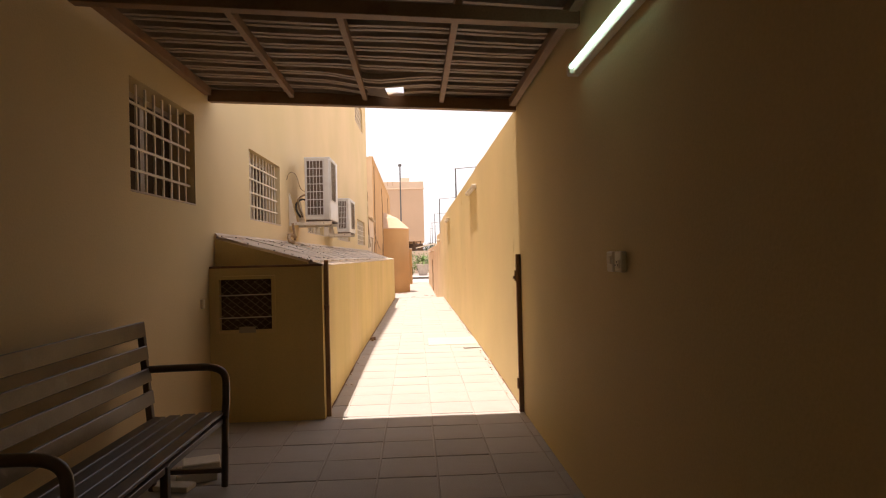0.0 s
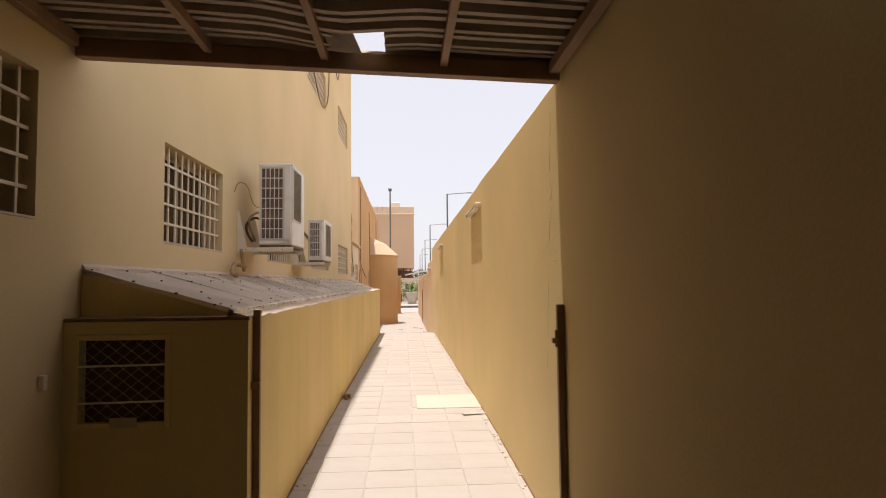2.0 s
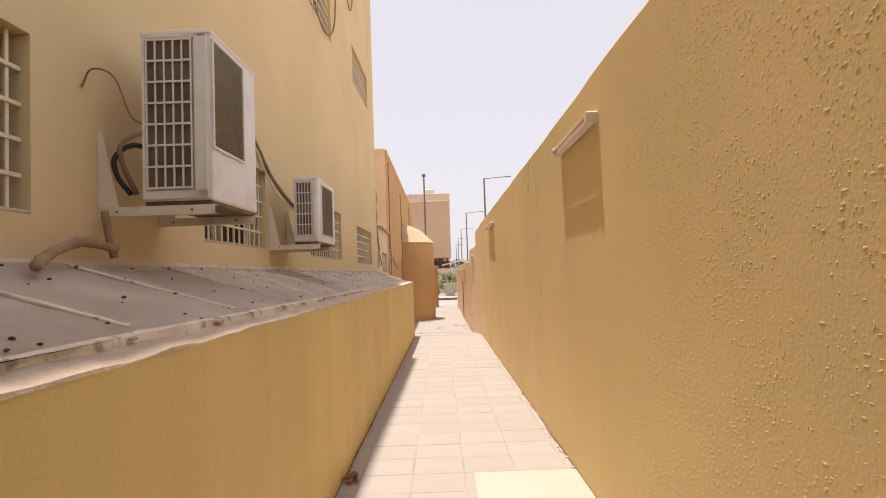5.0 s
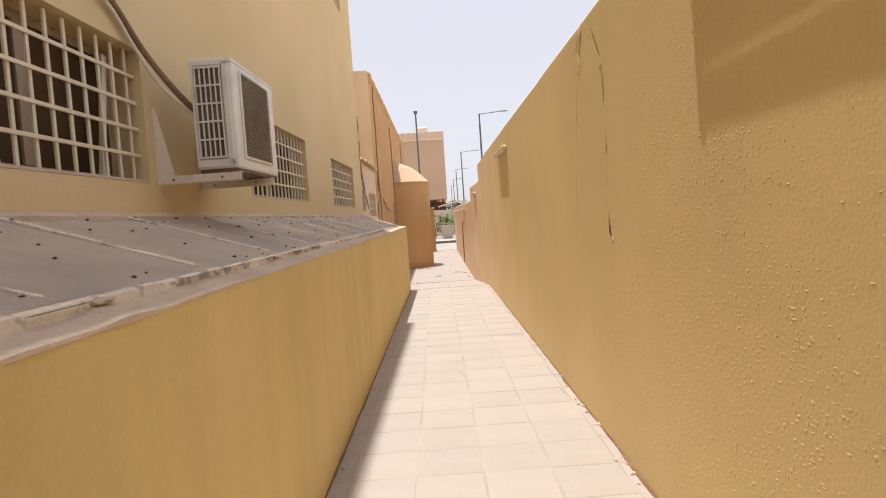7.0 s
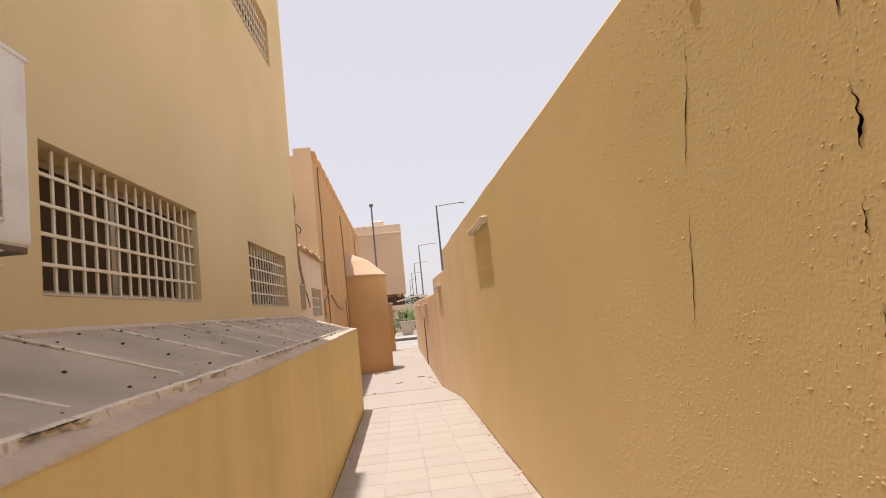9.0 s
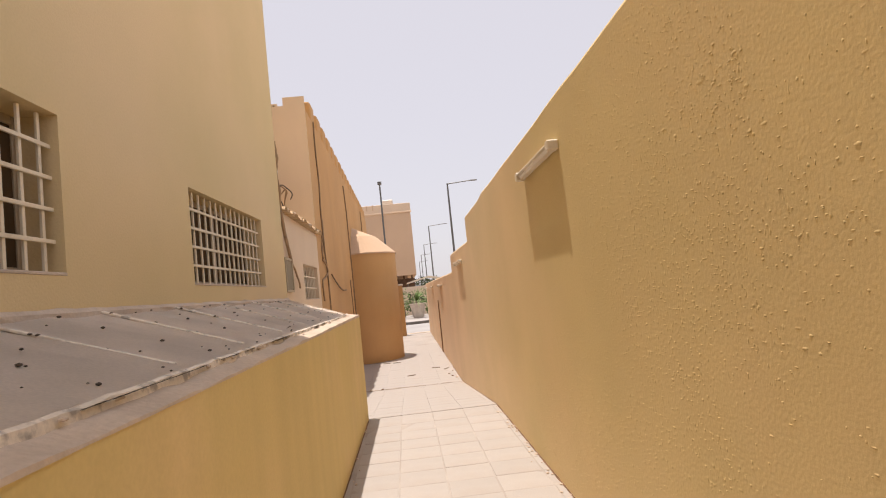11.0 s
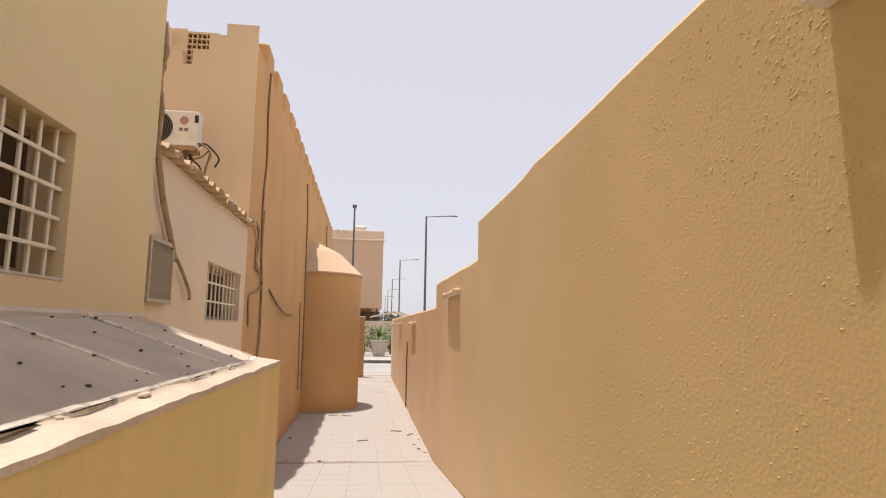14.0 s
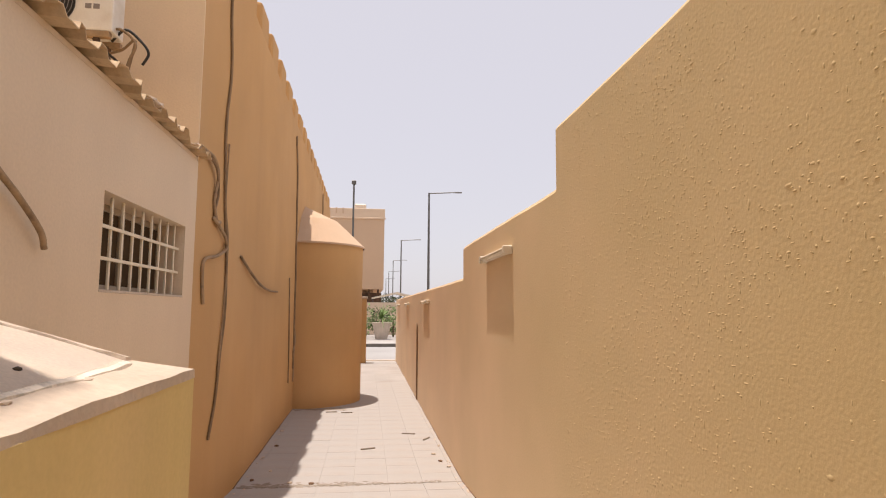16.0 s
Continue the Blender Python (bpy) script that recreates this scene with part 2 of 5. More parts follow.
def tube(bm, pts, r, n=8, closed=True):
    """A round rod through pts; r is a radius or one for each point."""
    pts = [Vector(p) for p in pts]
    radii = r if isinstance(r, (list, tuple)) else [r] * len(pts)
    rings, side = [], None
    for i, p in enumerate(pts):
        d = (pts[min(i + 1, len(pts) - 1)] - pts[max(i - 1, 0)]).normalized()
        if side is None:
            side = d.orthogonal().normalized()
        side = (side - d * side.dot(d)).normalized()
        up = d.cross(side)
        rings.append([bm.verts.new(p + radii[i] * (math.cos(a) * side + math.sin(a) * up)) for a in (2 * math.pi * k / n for k in range(n))])
    for a, b in zip(rings, rings[1:]):
        for k in range(n):
            bm.faces.new((a[k], a[(k + 1) % n], b[(k + 1) % n], b[k]))
    if closed:
        bm.faces.new(rings[0][::-1])
        bm.faces.new(rings[-1])
    return bm


def curve_points(knots, per=6):
    """A smooth line through knots."""
    k = [Vector(p) for p in knots]
    k = [k[0] * 2 - k[1]] + k + [k[-1] * 2 - k[-2]]
    out = []
    for i in range(1, len(k) - 2):
        for s in range(per):
            t = s / per
            a, b, c, d = k[i - 1:i + 3]
            out.append(0.5 * ((2 * b) + (c - a) * t + (2 * a - 5 * b + 4 * c - d) * t * t + (3 * b - a - 3 * c + d) * t ** 3))
    return out + [k[-2]]


def mesh_of(name, bm, material, smooth=False):
    me = bpy.data.meshes.new(name)
    bmesh.ops.recalc_face_normals(bm, faces=bm.faces[:])
    if smooth:
        for f in bm.faces:
            f.smooth = True
    bm.to_mesh(me)
    bm.free()
    me.materials.append(material)
    return me


def part(name, bm, material, parent, label="", smooth=False):
    ob = new(name, mesh_of(name, bm, material, smooth))
    ob.parent = parent
    return tagged(ob, label)


def solid(name, bm, material, label, category, kind="", group="", m=None, smooth=False):
    ob = new(name, mesh_of(name, bm, material, smooth))
    if m:
        ob.matrix_basis = m
    return tagged(ob, label, category, group, kind)


def thing(name, label, category, m=None, group="", kind=""):
    ob = new(name)
    ob.empty_display_size = 0.1
    if m:
        ob.matrix_basis = m
    return tagged(ob, label, category, group, kind)


def pierced(u0, u1, z0, z1, d0, d1, holes):
    """A wall in the plane of y (along) and z, from x=d0 (back) to d1 (front), with right-angled holes (u0, u1, z0, z1) through it."""
    us = sorted({u0, u1, *[h[0] for h in holes], *[h[1] for h in holes]})
    zs = sorted({z0, z1, *[h[2] for h in holes], *[h[3] for h in holes]})
    bm, vs = bmesh.new(), {}

    def v(d, i, j):
        key = (d, i, j)
        if key not in vs:
            vs[key] = bm.verts.new((d, us[i], zs[j]))
        return vs[key]

    def full(i, j):
        if not (0 <= i < len(us) - 1 and 0 <= j < len(zs) - 1):
            return False
        cu, cz = (us[i] + us[i + 1]) / 2, (zs[j] + zs[j + 1]) / 2
        return not any(h[0] < cu < h[1] and h[2] < cz < h[3] for h in holes)

    for i in range(len(us) - 1):
        for j in range(len(zs) - 1):
            if not full(i, j):
                continue
            bm.faces.new((v(d1, i, j), v(d1, i + 1, j), v(d1, i + 1, j + 1), v(d1, i, j + 1)))
            bm.faces.new((v(d0, i, j), v(d0, i, j + 1), v(d0, i + 1, j + 1), v(d0, i + 1, j)))
            for di, dj, a, b in ((-1, 0, (i, j), (i, j + 1)), (1, 0, (i + 1, j), (i + 1, j + 1)), (0, -1, (i, j), (i + 1, j)), (0, 1, (i, j + 1), (i + 1, j + 1))):
                if not full(i + di, j + dj):
                    bm.faces.new((v(d0, *a), v(d1, *a), v(d1, *b), v(d0, *b)))
    return bm


def HX(y):
    """The street face of the house runs slightly askew to the boundary wall."""
    return -1.86 + (y - 5.0) * 0.0205


HOUSE_TURN = -math.degrees(math.atan(0.0205))


def on_house(y, z, out=0.0):
    return pose(HX(y) + out, y, z, 0, 0, HOUSE_TURN)


LOW = -0.38          # level of the lower paving
FRONT_Y, END_Y = 4.65, 20.06   # the low shed's two ends


def SX(y):
    """The shed's front face."""
    return -0.845 + (y - FRONT_Y) * 0.0095


def FZ(y):
    """Level of the paving: a slight rise past the canopy, then the ramp down to the lower stretch."""
    if y < 20.06:
        return 0.065 * min(1, max(0, (y - 4.6) / 3.4))
    return 0.065 + (LOW - 0.065) * min(1, (y - 20.06) / 5.14)


# ---- structure: ground, floors ----
solid("ground", boxes((-400, 400, -300, 900, -0.75, -0.46)), SAND, "pale sandy ground reaching to the horizon", "ground", "structure")
bm = bmesh.new()
prof = [(-9.0, -0.0045), (4.6, -0.0045), (8.0, 0.062), (20.06, 0.062), (20.06, -0.45), (-9.0, -0.45)]
left, right = [bm.verts.new((-2.3, y, z)) for y, z in prof], [bm.verts.new((1.0, y, z)) for y, z in prof]
for k in range(6):
    bm.faces.new((left[k], left[(k + 1) % 6], right[(k + 1) % 6], right[k]))
bm.faces.new(left)
bm.faces.new(right[::-1])
solid("floor", bm, MORTAR, "mortar bed of the tiled passage floor", "floor", "structure")
bm = bmesh.new()
prof = [(20.06, 0.057), (25.2, LOW), (42.0, LOW), (42.0, -0.45), (20.06, -0.45)]
left, right = [bm.verts.new((-1.62, y, z)) for y, z in prof], [bm.verts.new((1.0, y, z)) for y, z in prof]
for k in range(5):
    bm.faces.new((left[k], left[(k + 1) % 5], right[(k + 1) % 5], right[k]))
bm.faces.new(left)
bm.faces.new(right[::-1])
lower = solid("floor_ramp", bm, MORTAR, "pale paved ramp and lower level of the passage", "floor", "structure")
solid("road", boxes((-60, 60, 42.3, 52.0, -0.46, -0.44)), ASPHALT, "pale sunlit asphalt street across the passage end", "road", "structure")
solid("threshold", boxes((-1.62, 1.0, 42.0, 42.3, -0.45, LOW + 0.03), bevel=0.01), LEDGE, "worn pale concrete threshold at the street", "threshold", "structure")
solid("pavement", boxes((-60, 60, 52.0, 66.0, -0.46, -0.30)), CONCRETE, "pale paved strip beyond the street", "pavement", "structure")
solid("kerb", boxes((-60, 60, 51.8, 52.0, -0.46, -0.26), bevel=0.02), KERB, "dark kerb along the far side of the street", "kerb", "structure")

# ---- structure: boundary wall ----
for nm, y0, y1, top, m_ in (("wall_east_covered", -9.0, 4.72, 3.05, OCHRE), ("wall_east", 4.72, 21.6, 2.785, OCHRE), ("wall_east_middle", 21.6, 25.26, 2.39, OCHRE), ("wall_east_far", 25.26, 42.2, 2.01, OCHRE)):
    bm = bmesh.new()
    n = max(2, int((y1 - y0) / 0.35))
    rows_ = []
    for k in range(n + 1):
        y = y0 + (y1 - y0) * k / n
        w = 0.012 * noise.noise((0, y * 1.3, top)) if 0 < k < n else 0
        if nm == "wall_east":
            w += 0.09 if y < 8.62 else 0.075 - 0.0038 * (y - 8.62) if y < 19.52 else 0.004 * (21.6 - y)
        rows_.append([bm.verts.new(p) for p in ((1.0, y, -0.45), (1.0, y, top - 0.03 + w), (1.02, y, top + w), (1.2, y, top + w), (1.22, y, top - 0.03 + w), (1.22, y, -0.45))])
    for a, b in zip(rows_, rows_[1:]):
        for k in range(6):
            bm.faces.new((a[k], a[(k + 1) % 6], b[(k + 1) % 6], b[k]))
    bm.faces.new(rows_[0])
    bm.faces.new(rows_[-1][::-1])
    solid(nm, bm, m_, "tall ochre stucco boundary wall with rough texture" if y0 < 20 else "lower peach-tinted stucco boundary wall stepping down", "wall", "structure")

# ---- structure: the house with its window openings ----
WINDOWS = [(3.22, 4.37, 1.97, 2.75), (5.98, 7.42, 1.95, 2.75), (9.30, 10.82, 1.93, 2.70), (12.70, 14.96, 1.91, 2.68), (16.62, 18.75, 1.885, 2.62)]
UPPER = [(7.9, 9.5, 5.45, 6.2), (12.24, 14.5, 5.45, 6.2), (16.6, 18.7, 5.5, 6.25)]
Y0 = 5.0
holes = [(a - Y0, b - Y0, c, d) for a, b, c, d in WINDOWS + UPPER]
solid("wall_house_covered", pierced(-14.0, -0.18, -0.45, 3.12, -0.25, 0.0, holes[:1]), HOUSE, "sheltered ochre-painted house wall behind the bench", "wall", "structure", m=on_house(Y0, 0))
solid("wall_house", pierced(-14.0, 14.80, -0.45, 8.5, -0.25, 0.0, holes[1:] + [(-14.0, -0.18, -0.45, 3.12)]), HOUSE, "tall cream-tan plastered house wall with barred windows", "wall", "structure", m=on_house(Y0, 0))
solid("wall_house_end", boxes((-7.0, -0.25, 14.55, 14.80, -0.45, 8.5)), HOUSE, "cream-tan plastered end wall of the house", "wall", "structure", m=on_house(Y0, 0))
# Unseen rear walls, added so the rooms behind the windows stay dark.
solid("wall_house_rear", boxes((-7.25, -7.0, -14.0, 14.80, -0.45, 8.5), (-7.0, -0.25, -14.0, -13.75, -0.45, 8.5)), HOUSE, "unseen outer walls added to close the house and keep it dark", "wall", "structure", m=on_house(Y0, 0))
solid("roof_house", boxes((-7.25, 0.0, -14.0, 14.80, 8.5, 8.7)), LEDGE, "flat roof slab of the house", "roof", "structure", m=on_house(Y0, 0))
solid("floor_house", boxes((-7.0, -0.25, -13.75, 14.55, 0.0, 0.1), (-7.0, -0.25, -13.75, 14.55, 3.4, 3.55)), MORTAR, "plain inner floors of the house", "floor", "structure", m=on_house(Y0, 0))
# Unseen parapet, added; height and end set by where the shed is shaded.
solid("wall_house_parapet", boxes((-0.25, 0.0, -14.0, 11.5, 8.7, 10.6), (-7.0, -0.25, 11.25, 11.5, 8.7, 10.6)), HOUSE, "unseen parapet added to shade the shed roof and ledge", "wall", "structure", m=on_house(Y0, 0))
# Unseen wall, added to set how much daylight enters from behind.
solid("wall_back", boxes((-2.1, 1.0, -4.6, -4.4, -0.02, 3.2)), OCHRE, "unseen ochre wall added to limit light from behind the covered yard", "wall", "structure")

# ---- structure: annex and the crenellated building ----
solid("wall_annex", pierced(19.80, 23.25, -0.45, 2.86, -1.8, -1.6, [(21.5, 23.0, 1.72, 2.27)]), PALE, "pale tan plaster wall of the low annex", "wall", "structure")
solid("wall_annex_rear", boxes((-4.0, -3.8, 19.80, 23.25, -0.45, 2.86), (-3.8, -1.8, 19.80, 19.85, -0.45, 2.86)), PALE, "plain rear walls of the low annex", "wall", "structure")
solid("floor_annex", boxes((-3.8, -1.8, 20.0, 23.25, -0.4, 0.05)), MORTAR, "plain inner floor of the annex", "floor", "structure")

outline = [(-6.0, -0.45), (-6.0, 5.46), (-2.72, 5.46), (-2.72, 5.16), (-2.53, 5.16), (-2.53, 4.95), (-2.40, 4.95), (-2.40, 5.16), (-2.21, 5.16), (-2.21, 5.37), (-2.0, 5.37), (-2.0, 5.53), (-1.6, 5.53), (-1.6, -0.45)]
for nm, y0, deep, reach in (("wall_gable", 23.25, 0.02, -1.6), ("wall_gable_core", 23.27, 0.18, -1.8)):
    bm = bmesh.new()
    face = bm.faces.new([bm.verts.new((min(x, reach), y0, z)) for x, z in outline])
    moved = bmesh.ops.extrude_face_region(bm, geom=[face])["geom"]
    bmesh.ops.translate(bm, vec=(0, deep, 0), verts=[v for v in moved if isinstance(v, bmesh.types.BMVert)])
    bm.normal_update()
    solid(nm, bm, PALE, "pale end wall of the crenellated building with stepped parapet", "wall", "structure")
tower_wall = solid("wall_crenellated", boxes((-1.8, -1.6, 23.27, 41.0, -0.45, 5.28)), ORANGE, "tall orange-tan plaster wall with rounded merlons", "wall", "structure")
bm = boxes((-0.098, 0.097, -0.29, 0.29, 0, 0.74))
soft(bm, 0.06, 3)
me = mesh_of("merlon", bm, ORANGE)
for k in range(18):
    ob = new("merlon", me)
    ob.parent = tower_wall
    ob.matrix_basis = pose(-1.7, 24.34 + 0.93 * k, 4.95, random.uniform(-1, 1), 0, random.uniform(-1.5, 1.5))
solid("wall_crenellated_rear", boxes((-6.0, -5.8, 23.45, 41.0, -0.45, 5.1), (-5.8, -1.8, 40.8, 41.0, -0.45, 5.1)), ORANGE, "plain rear walls of the crenellated building", "wall", "structure")
solid("roof_crenellated", boxes((-5.8, -1.8, 23.45, 40.8, 4.6, 4.75)), LEDGE, "flat roof of the crenellated building", "roof", "structure")

# round stair turret against the wall
turret = thing("turret", "rounded orange plaster turret with a sloping conical cap", "turret", pose(-1.6, 31.95, LOW))
bm, n = bmesh.new(), 28
rings = [[bm.verts.new((1.33 * math.sin(math.pi * k / n), -1.33 * math.cos(math.pi * k / n), z)) for k in range(n + 1)] for z in (-0.05, 3.40)]
for k in range(n):
    bm.faces.new((rings[0][k], rings[0][k + 1], rings[1][k + 1], rings[1][k]))
part("drum", bm, ORANGE, turret, smooth=True)
bm = bmesh.new()
rim = [bm.verts.new((1.37 * math.sin(math.pi * k / n), -1.37 * math.cos(math.pi * k / n), 3.40)) for k in range(n + 1)]
low = [bm.verts.new((1.37 * math.sin(math.pi * k / n), -1.37 * math.cos(math.pi * k / n), 3.36)) for k in range(n + 1)]
mid = [bm.verts.new((0.75 * math.sin(math.pi * k / n), -0.75 * math.cos(math.pi * k / n), 3.98)) for k in range(n + 1)]
apex = bm.verts.new((0.0, 0, 4.33))
for k in range(n):
    bm.faces.new((low[k], low[k + 1], rim[k + 1], rim[k]))
    bm.faces.new((rim[k], rim[k + 1], mid[k + 1], mid[k]))
    bm.faces.new((mid[k], mid[k + 1], apex))
part("cap", bm, CAP, turret, "sunlit sloping plaster cap")
post = thing("gate_post", "orange-tan plastered gate post at the street", "gate post", pose(-0.40, 41.2, LOW))
part("shaft", boxes((-0.24, 0.24, -0.2, 0.2, 0, 2.4), bevel=0.015), ORANGE, post)
part("coping", boxes((-0.27, 0.27, -0.23, 0.23, 2.4, 2.48), bevel=0.015), LEDGE, post, "pale coping stone")
solid("wall_street", boxes((-1.62, -0.64, 41.05, 41.25, -0.45, 2.2)), ORANGE, "orange-tan wall stub beside the gate post", "wall", "structure")

# ---- covered yard: canopy ----
CM = pose(-0.435, -0.04, 2.90, 0, 3.0, 0)
canopy = thing("canopy", "brown corrugated metal canopy on steel purlins, torn near its edge", "canopy", CM)
bm = bmesh.new()
# The unseen rear edge stops short of the back wall, admitting some daylight.
ys, y = [], -4.01
while y < 4.78:
    ys += [(y, 0.132), (y + 0.062, 0.132), (y + 0.066, 0.086), (y + 0.098, 0.086), (y + 0.104, 0.132), (y + 0.162, 0.132), (y + 0.167, 0.098), (y + 0.204, 0.098)]
    y += 0.21
xs = [-1.44 + 0.0958 * k for k in range(31)]
grid = {}
for j, (yy, zz) in enumerate(ys):
    for i, xx in enumerate(xs):
        dz = 0.012 * noise.noise((xx * 1.2, yy * 1.5, 0)) - (0.05 * max(0, 1 - abs(xx - 0.15) / 0.4) if 4.0 < yy < 4.75 else 0)
        grid[i, j] = bm.verts.new((xx, yy, zz + dz))
for j in range(len(ys) - 1):
    for i in range(len(xs) - 1):
        cx, cy = (xs[i] + xs[i + 1]) / 2, (ys[j][0] + ys[j + 1][0]) / 2
        if 0.2 < cx < 0.36 and 4.30 < cy < 4.69:
            continue
        bm.faces.new((grid[i, j], grid[i + 1, j], grid[i + 1, j + 1], grid[i, j + 1]))
sheet = part("corrugated_sheet", bm, CANOPY, canopy)
sheet.modifiers.new("thickness", "SOLIDIFY").thickness = 0.004
bm = bmesh.new()
flap = [bm.verts.new(p) for p in ((0.02, 4.25, 0.085), (0.20, 4.22, 0.07), (0.26, 4.44, -0.01), (0.08, 4.50, 0.03))]
bm.faces.new(flap)
bmesh.ops.solidify(bm, geom=bm.faces[:], thickness=0.004)
part("torn_flap", bm, CANOPY, canopy, "bent torn strip of sheet")
bm = bmesh.new()
bm.faces.new([bm.verts.new(p) for p in ((0.13, 4.22, 0.165), (0.40, 4.22, 0.165), (0.41, 4.76, 0.30), (0.30, 4.79, 0.32), (0.22, 4.72, 0.30), (0.12, 4.78, 0.30))])
bmesh.ops.solidify(bm, geom=bm.faces[:], thickness=0.004)
part("lifted_flap", bm, CANOPY, canopy, "lifted piece of sheet over the tear")
for xx in (-0.645, 0.025, 0.725):
    part("purlin", boxes((xx - 0.022, xx + 0.022, -4.3, 4.66, 0.02, 0.08), bevel=0.003), STEEL, canopy)
for xx in (-1.40, 1.38):
    part("edge_purlin", boxes((xx - 0.03, xx + 0.03, -4.3, 4.66, 0.01, 0.08), bevel=0.003), STEEL, canopy)
for yy, hh in ((4.70, -0.028), (2.50, -0.06), (0.3, -0.06), (-1.9, -0.06)):
    bm = bmesh.new()
    box(bm, -1.42, 1.42, -0.04, 0.04, hh, 0.078 if yy > 4 else 0.02, pose(0, yy, 0, 0, 0, -2.0 if yy > 4 else 0))
    part("cross_beam", soft(bm, 0.004), STEEL, canopy)

# ---- covered yard: bench ----
bench = thing("bench", "dark brown painted steel slatted bench with curved arms", "bench", pose(-1.52, 2.15, 0))
for k in range(5):
    part("seat_slat", boxes((-0.19 + 0.096 * k, -0.115 + 0.096 * k, -0.93, 0.93, 0.45 + 0.006 * k, 0.468 + 0.006 * k), bevel=0.004), BENCH, bench)
for k in range(4):
    z = 0.595 + 0.144 * k
    bm = bmesh.new()
    box(bm, -0.012, 0.012, -0.90, 0.90, -0.043, 0.043 + (0.012 if k == 3 else 0), pose(-0.185 - 0.016 * k, 0, z + 0.01, 0, -6, 0))
    part("back_slat", soft(bm, 0.004), BENCH, bench)
for y in (-0.9, 0.9):
    bm = bmesh.new()
    tube(bm, curve_points([(-0.23, y, 0.78), (0.05, y, 0.785), (0.2, y, 0.78), (0.275, y, 0.735), (0.285, y, 0.62), (0.275, y, 0.46)], 5), 0.024, 10)
    part("arm", bm, BENCH, bench, smooth=True)
    part("front_leg", tube(bmesh.new(), [(0.275, y, 0.47), (0.265, y, 0.01)], 0.022, 10), BENCH, bench, smooth=True)
    bm = bmesh.new()
    box(bm, -0.02, 0.02, y - 0.02, y + 0.02, -0.33, 0.31, pose(-0.225, 0, 0.76, 0, -5, 0))
    part("back_post", soft(bm, 0.004), BENCH, bench)
    part("rear_leg", boxes((-0.215, -0.175, y - 0.02, y + 0.02, 0.0, 0.45), bevel=0.004), BENCH, bench)
    part("foot_rail", boxes((-0.2, 0.26, y - 0.015, y + 0.015, 0.10, 0.13), bevel=0.003), BENCH, bench)
    part("seat_rail", boxes((-0.2, 0.28, y - 0.018, y + 0.018, 0.41, 0.45), bevel=0.003), BENCH, bench)
part("middle_leg", boxes((0.235, 0.275, -0.02, 0.02, 0.0, 0.45), bevel=0.004), BENCH, bench)
part("front_rail", boxes((0.235, 0.265, -0.9, 0.9, 0.415, 0.45), bevel=0.003), BENCH, bench)

bm = boxes((-0.13, 0.13, -0.10, 0.10, 0, 0.07), (-0.09, 0.15, -0.08, 0.10, 0.07, 0.12), bevel=0.008)
solid("carton", bm, CARTON, "pale flattened cartons lying under the bench", "carton", m=pose(-1.50, 3.24, 0.0, 0, 0, 20))
solid("carton", boxes((-0.16, 0.1, -0.05, 0.06, 0, 0.035), bevel=0.005), CARTON, "pale flat carton strip lying on the tiles", "carton", m=pose(-1.56, 3.05, 0.0, 0, 0, -12))

# ---- covered yard: switch plates, gate posts ----
for y, cover in ((1.99, 0), (1.87, 1)):
    sw = thing("switch_plate", "small beige plastic switch plate on the ochre wall" if not cover else "small beige plastic socket plate on the ochre wall", "switch", pose(0.999, y, 1.42), group="wall switches")
    part("back_box", boxes((-0.028, 0.0, -0.045, 0.045, -0.05, 0.05), bevel=0.005), PLASTIC, sw)
    part("rocker", boxes((-0.034, -0.027, -0.028, 0.028, -0.012 - 0.02 * cover, 0.03 - 0.02 * cover), bevel=0.003), PLASTIC, sw)
    if cover:
        part("socket_holes", boxes((-0.0355, -0.033, -0.02, -0.014, -0.02, -0.012), (-0.0355, -0.033, 0.014, 0.02, -0.02, -0.012), (-0.0355, -0.033, -0.003, 0.003, -0.005, 0.003)), BLACK, sw)
gp = thing("hinge_post", "rusty brown steel hinge post against the boundary wall", "gate post", pose(0.975, 4.67, 0))
part("angle_iron", boxes((-0.02, 0.022, -0.02, 0.02, 0.0, 1.47), bevel=0.003), STEEL, gp)
iron = [o for o in gp.children][0]
part("hinge", tube(bmesh.new(), [(-0.025, -0.02, 0.22), (-0.025, -0.02, 0.32)], 0.014, 8), STEEL, iron)
part("hinge", tube(bmesh.new(), [(-0.025, -0.02, 1.22), (-0.025, -0.02, 1.32)], 0.014, 8), STEEL, iron)
part("latch", boxes((-0.05, -0.02, -0.02, 0.015, 1.24, 1.27), bevel=0.002), STEEL, gp)
gp = thing("hinge_post", "rusty brown steel stop post at the shed corner", "gate post", pose(SX(4.75) + 0.022, 4.76, 0))
part("angle_iron", boxes((-0.018, 0.022, -0.018, 0.018, 0.0, 1.46), bevel=0.003), STEEL, gp)
part("lock_lug", boxes((-0.02, 0.03, -0.05, -0.018, 1.0, 1.04), bevel=0.002), STEEL, gp)
solid("wall_bracket", boxes((0.0, 0.03, -0.02, 0.02, -0.04, 0.04), bevel=0.004), PLASTIC, "small beige junction box on the house wall", "junction box", m=on_house(4.45, 1.1))


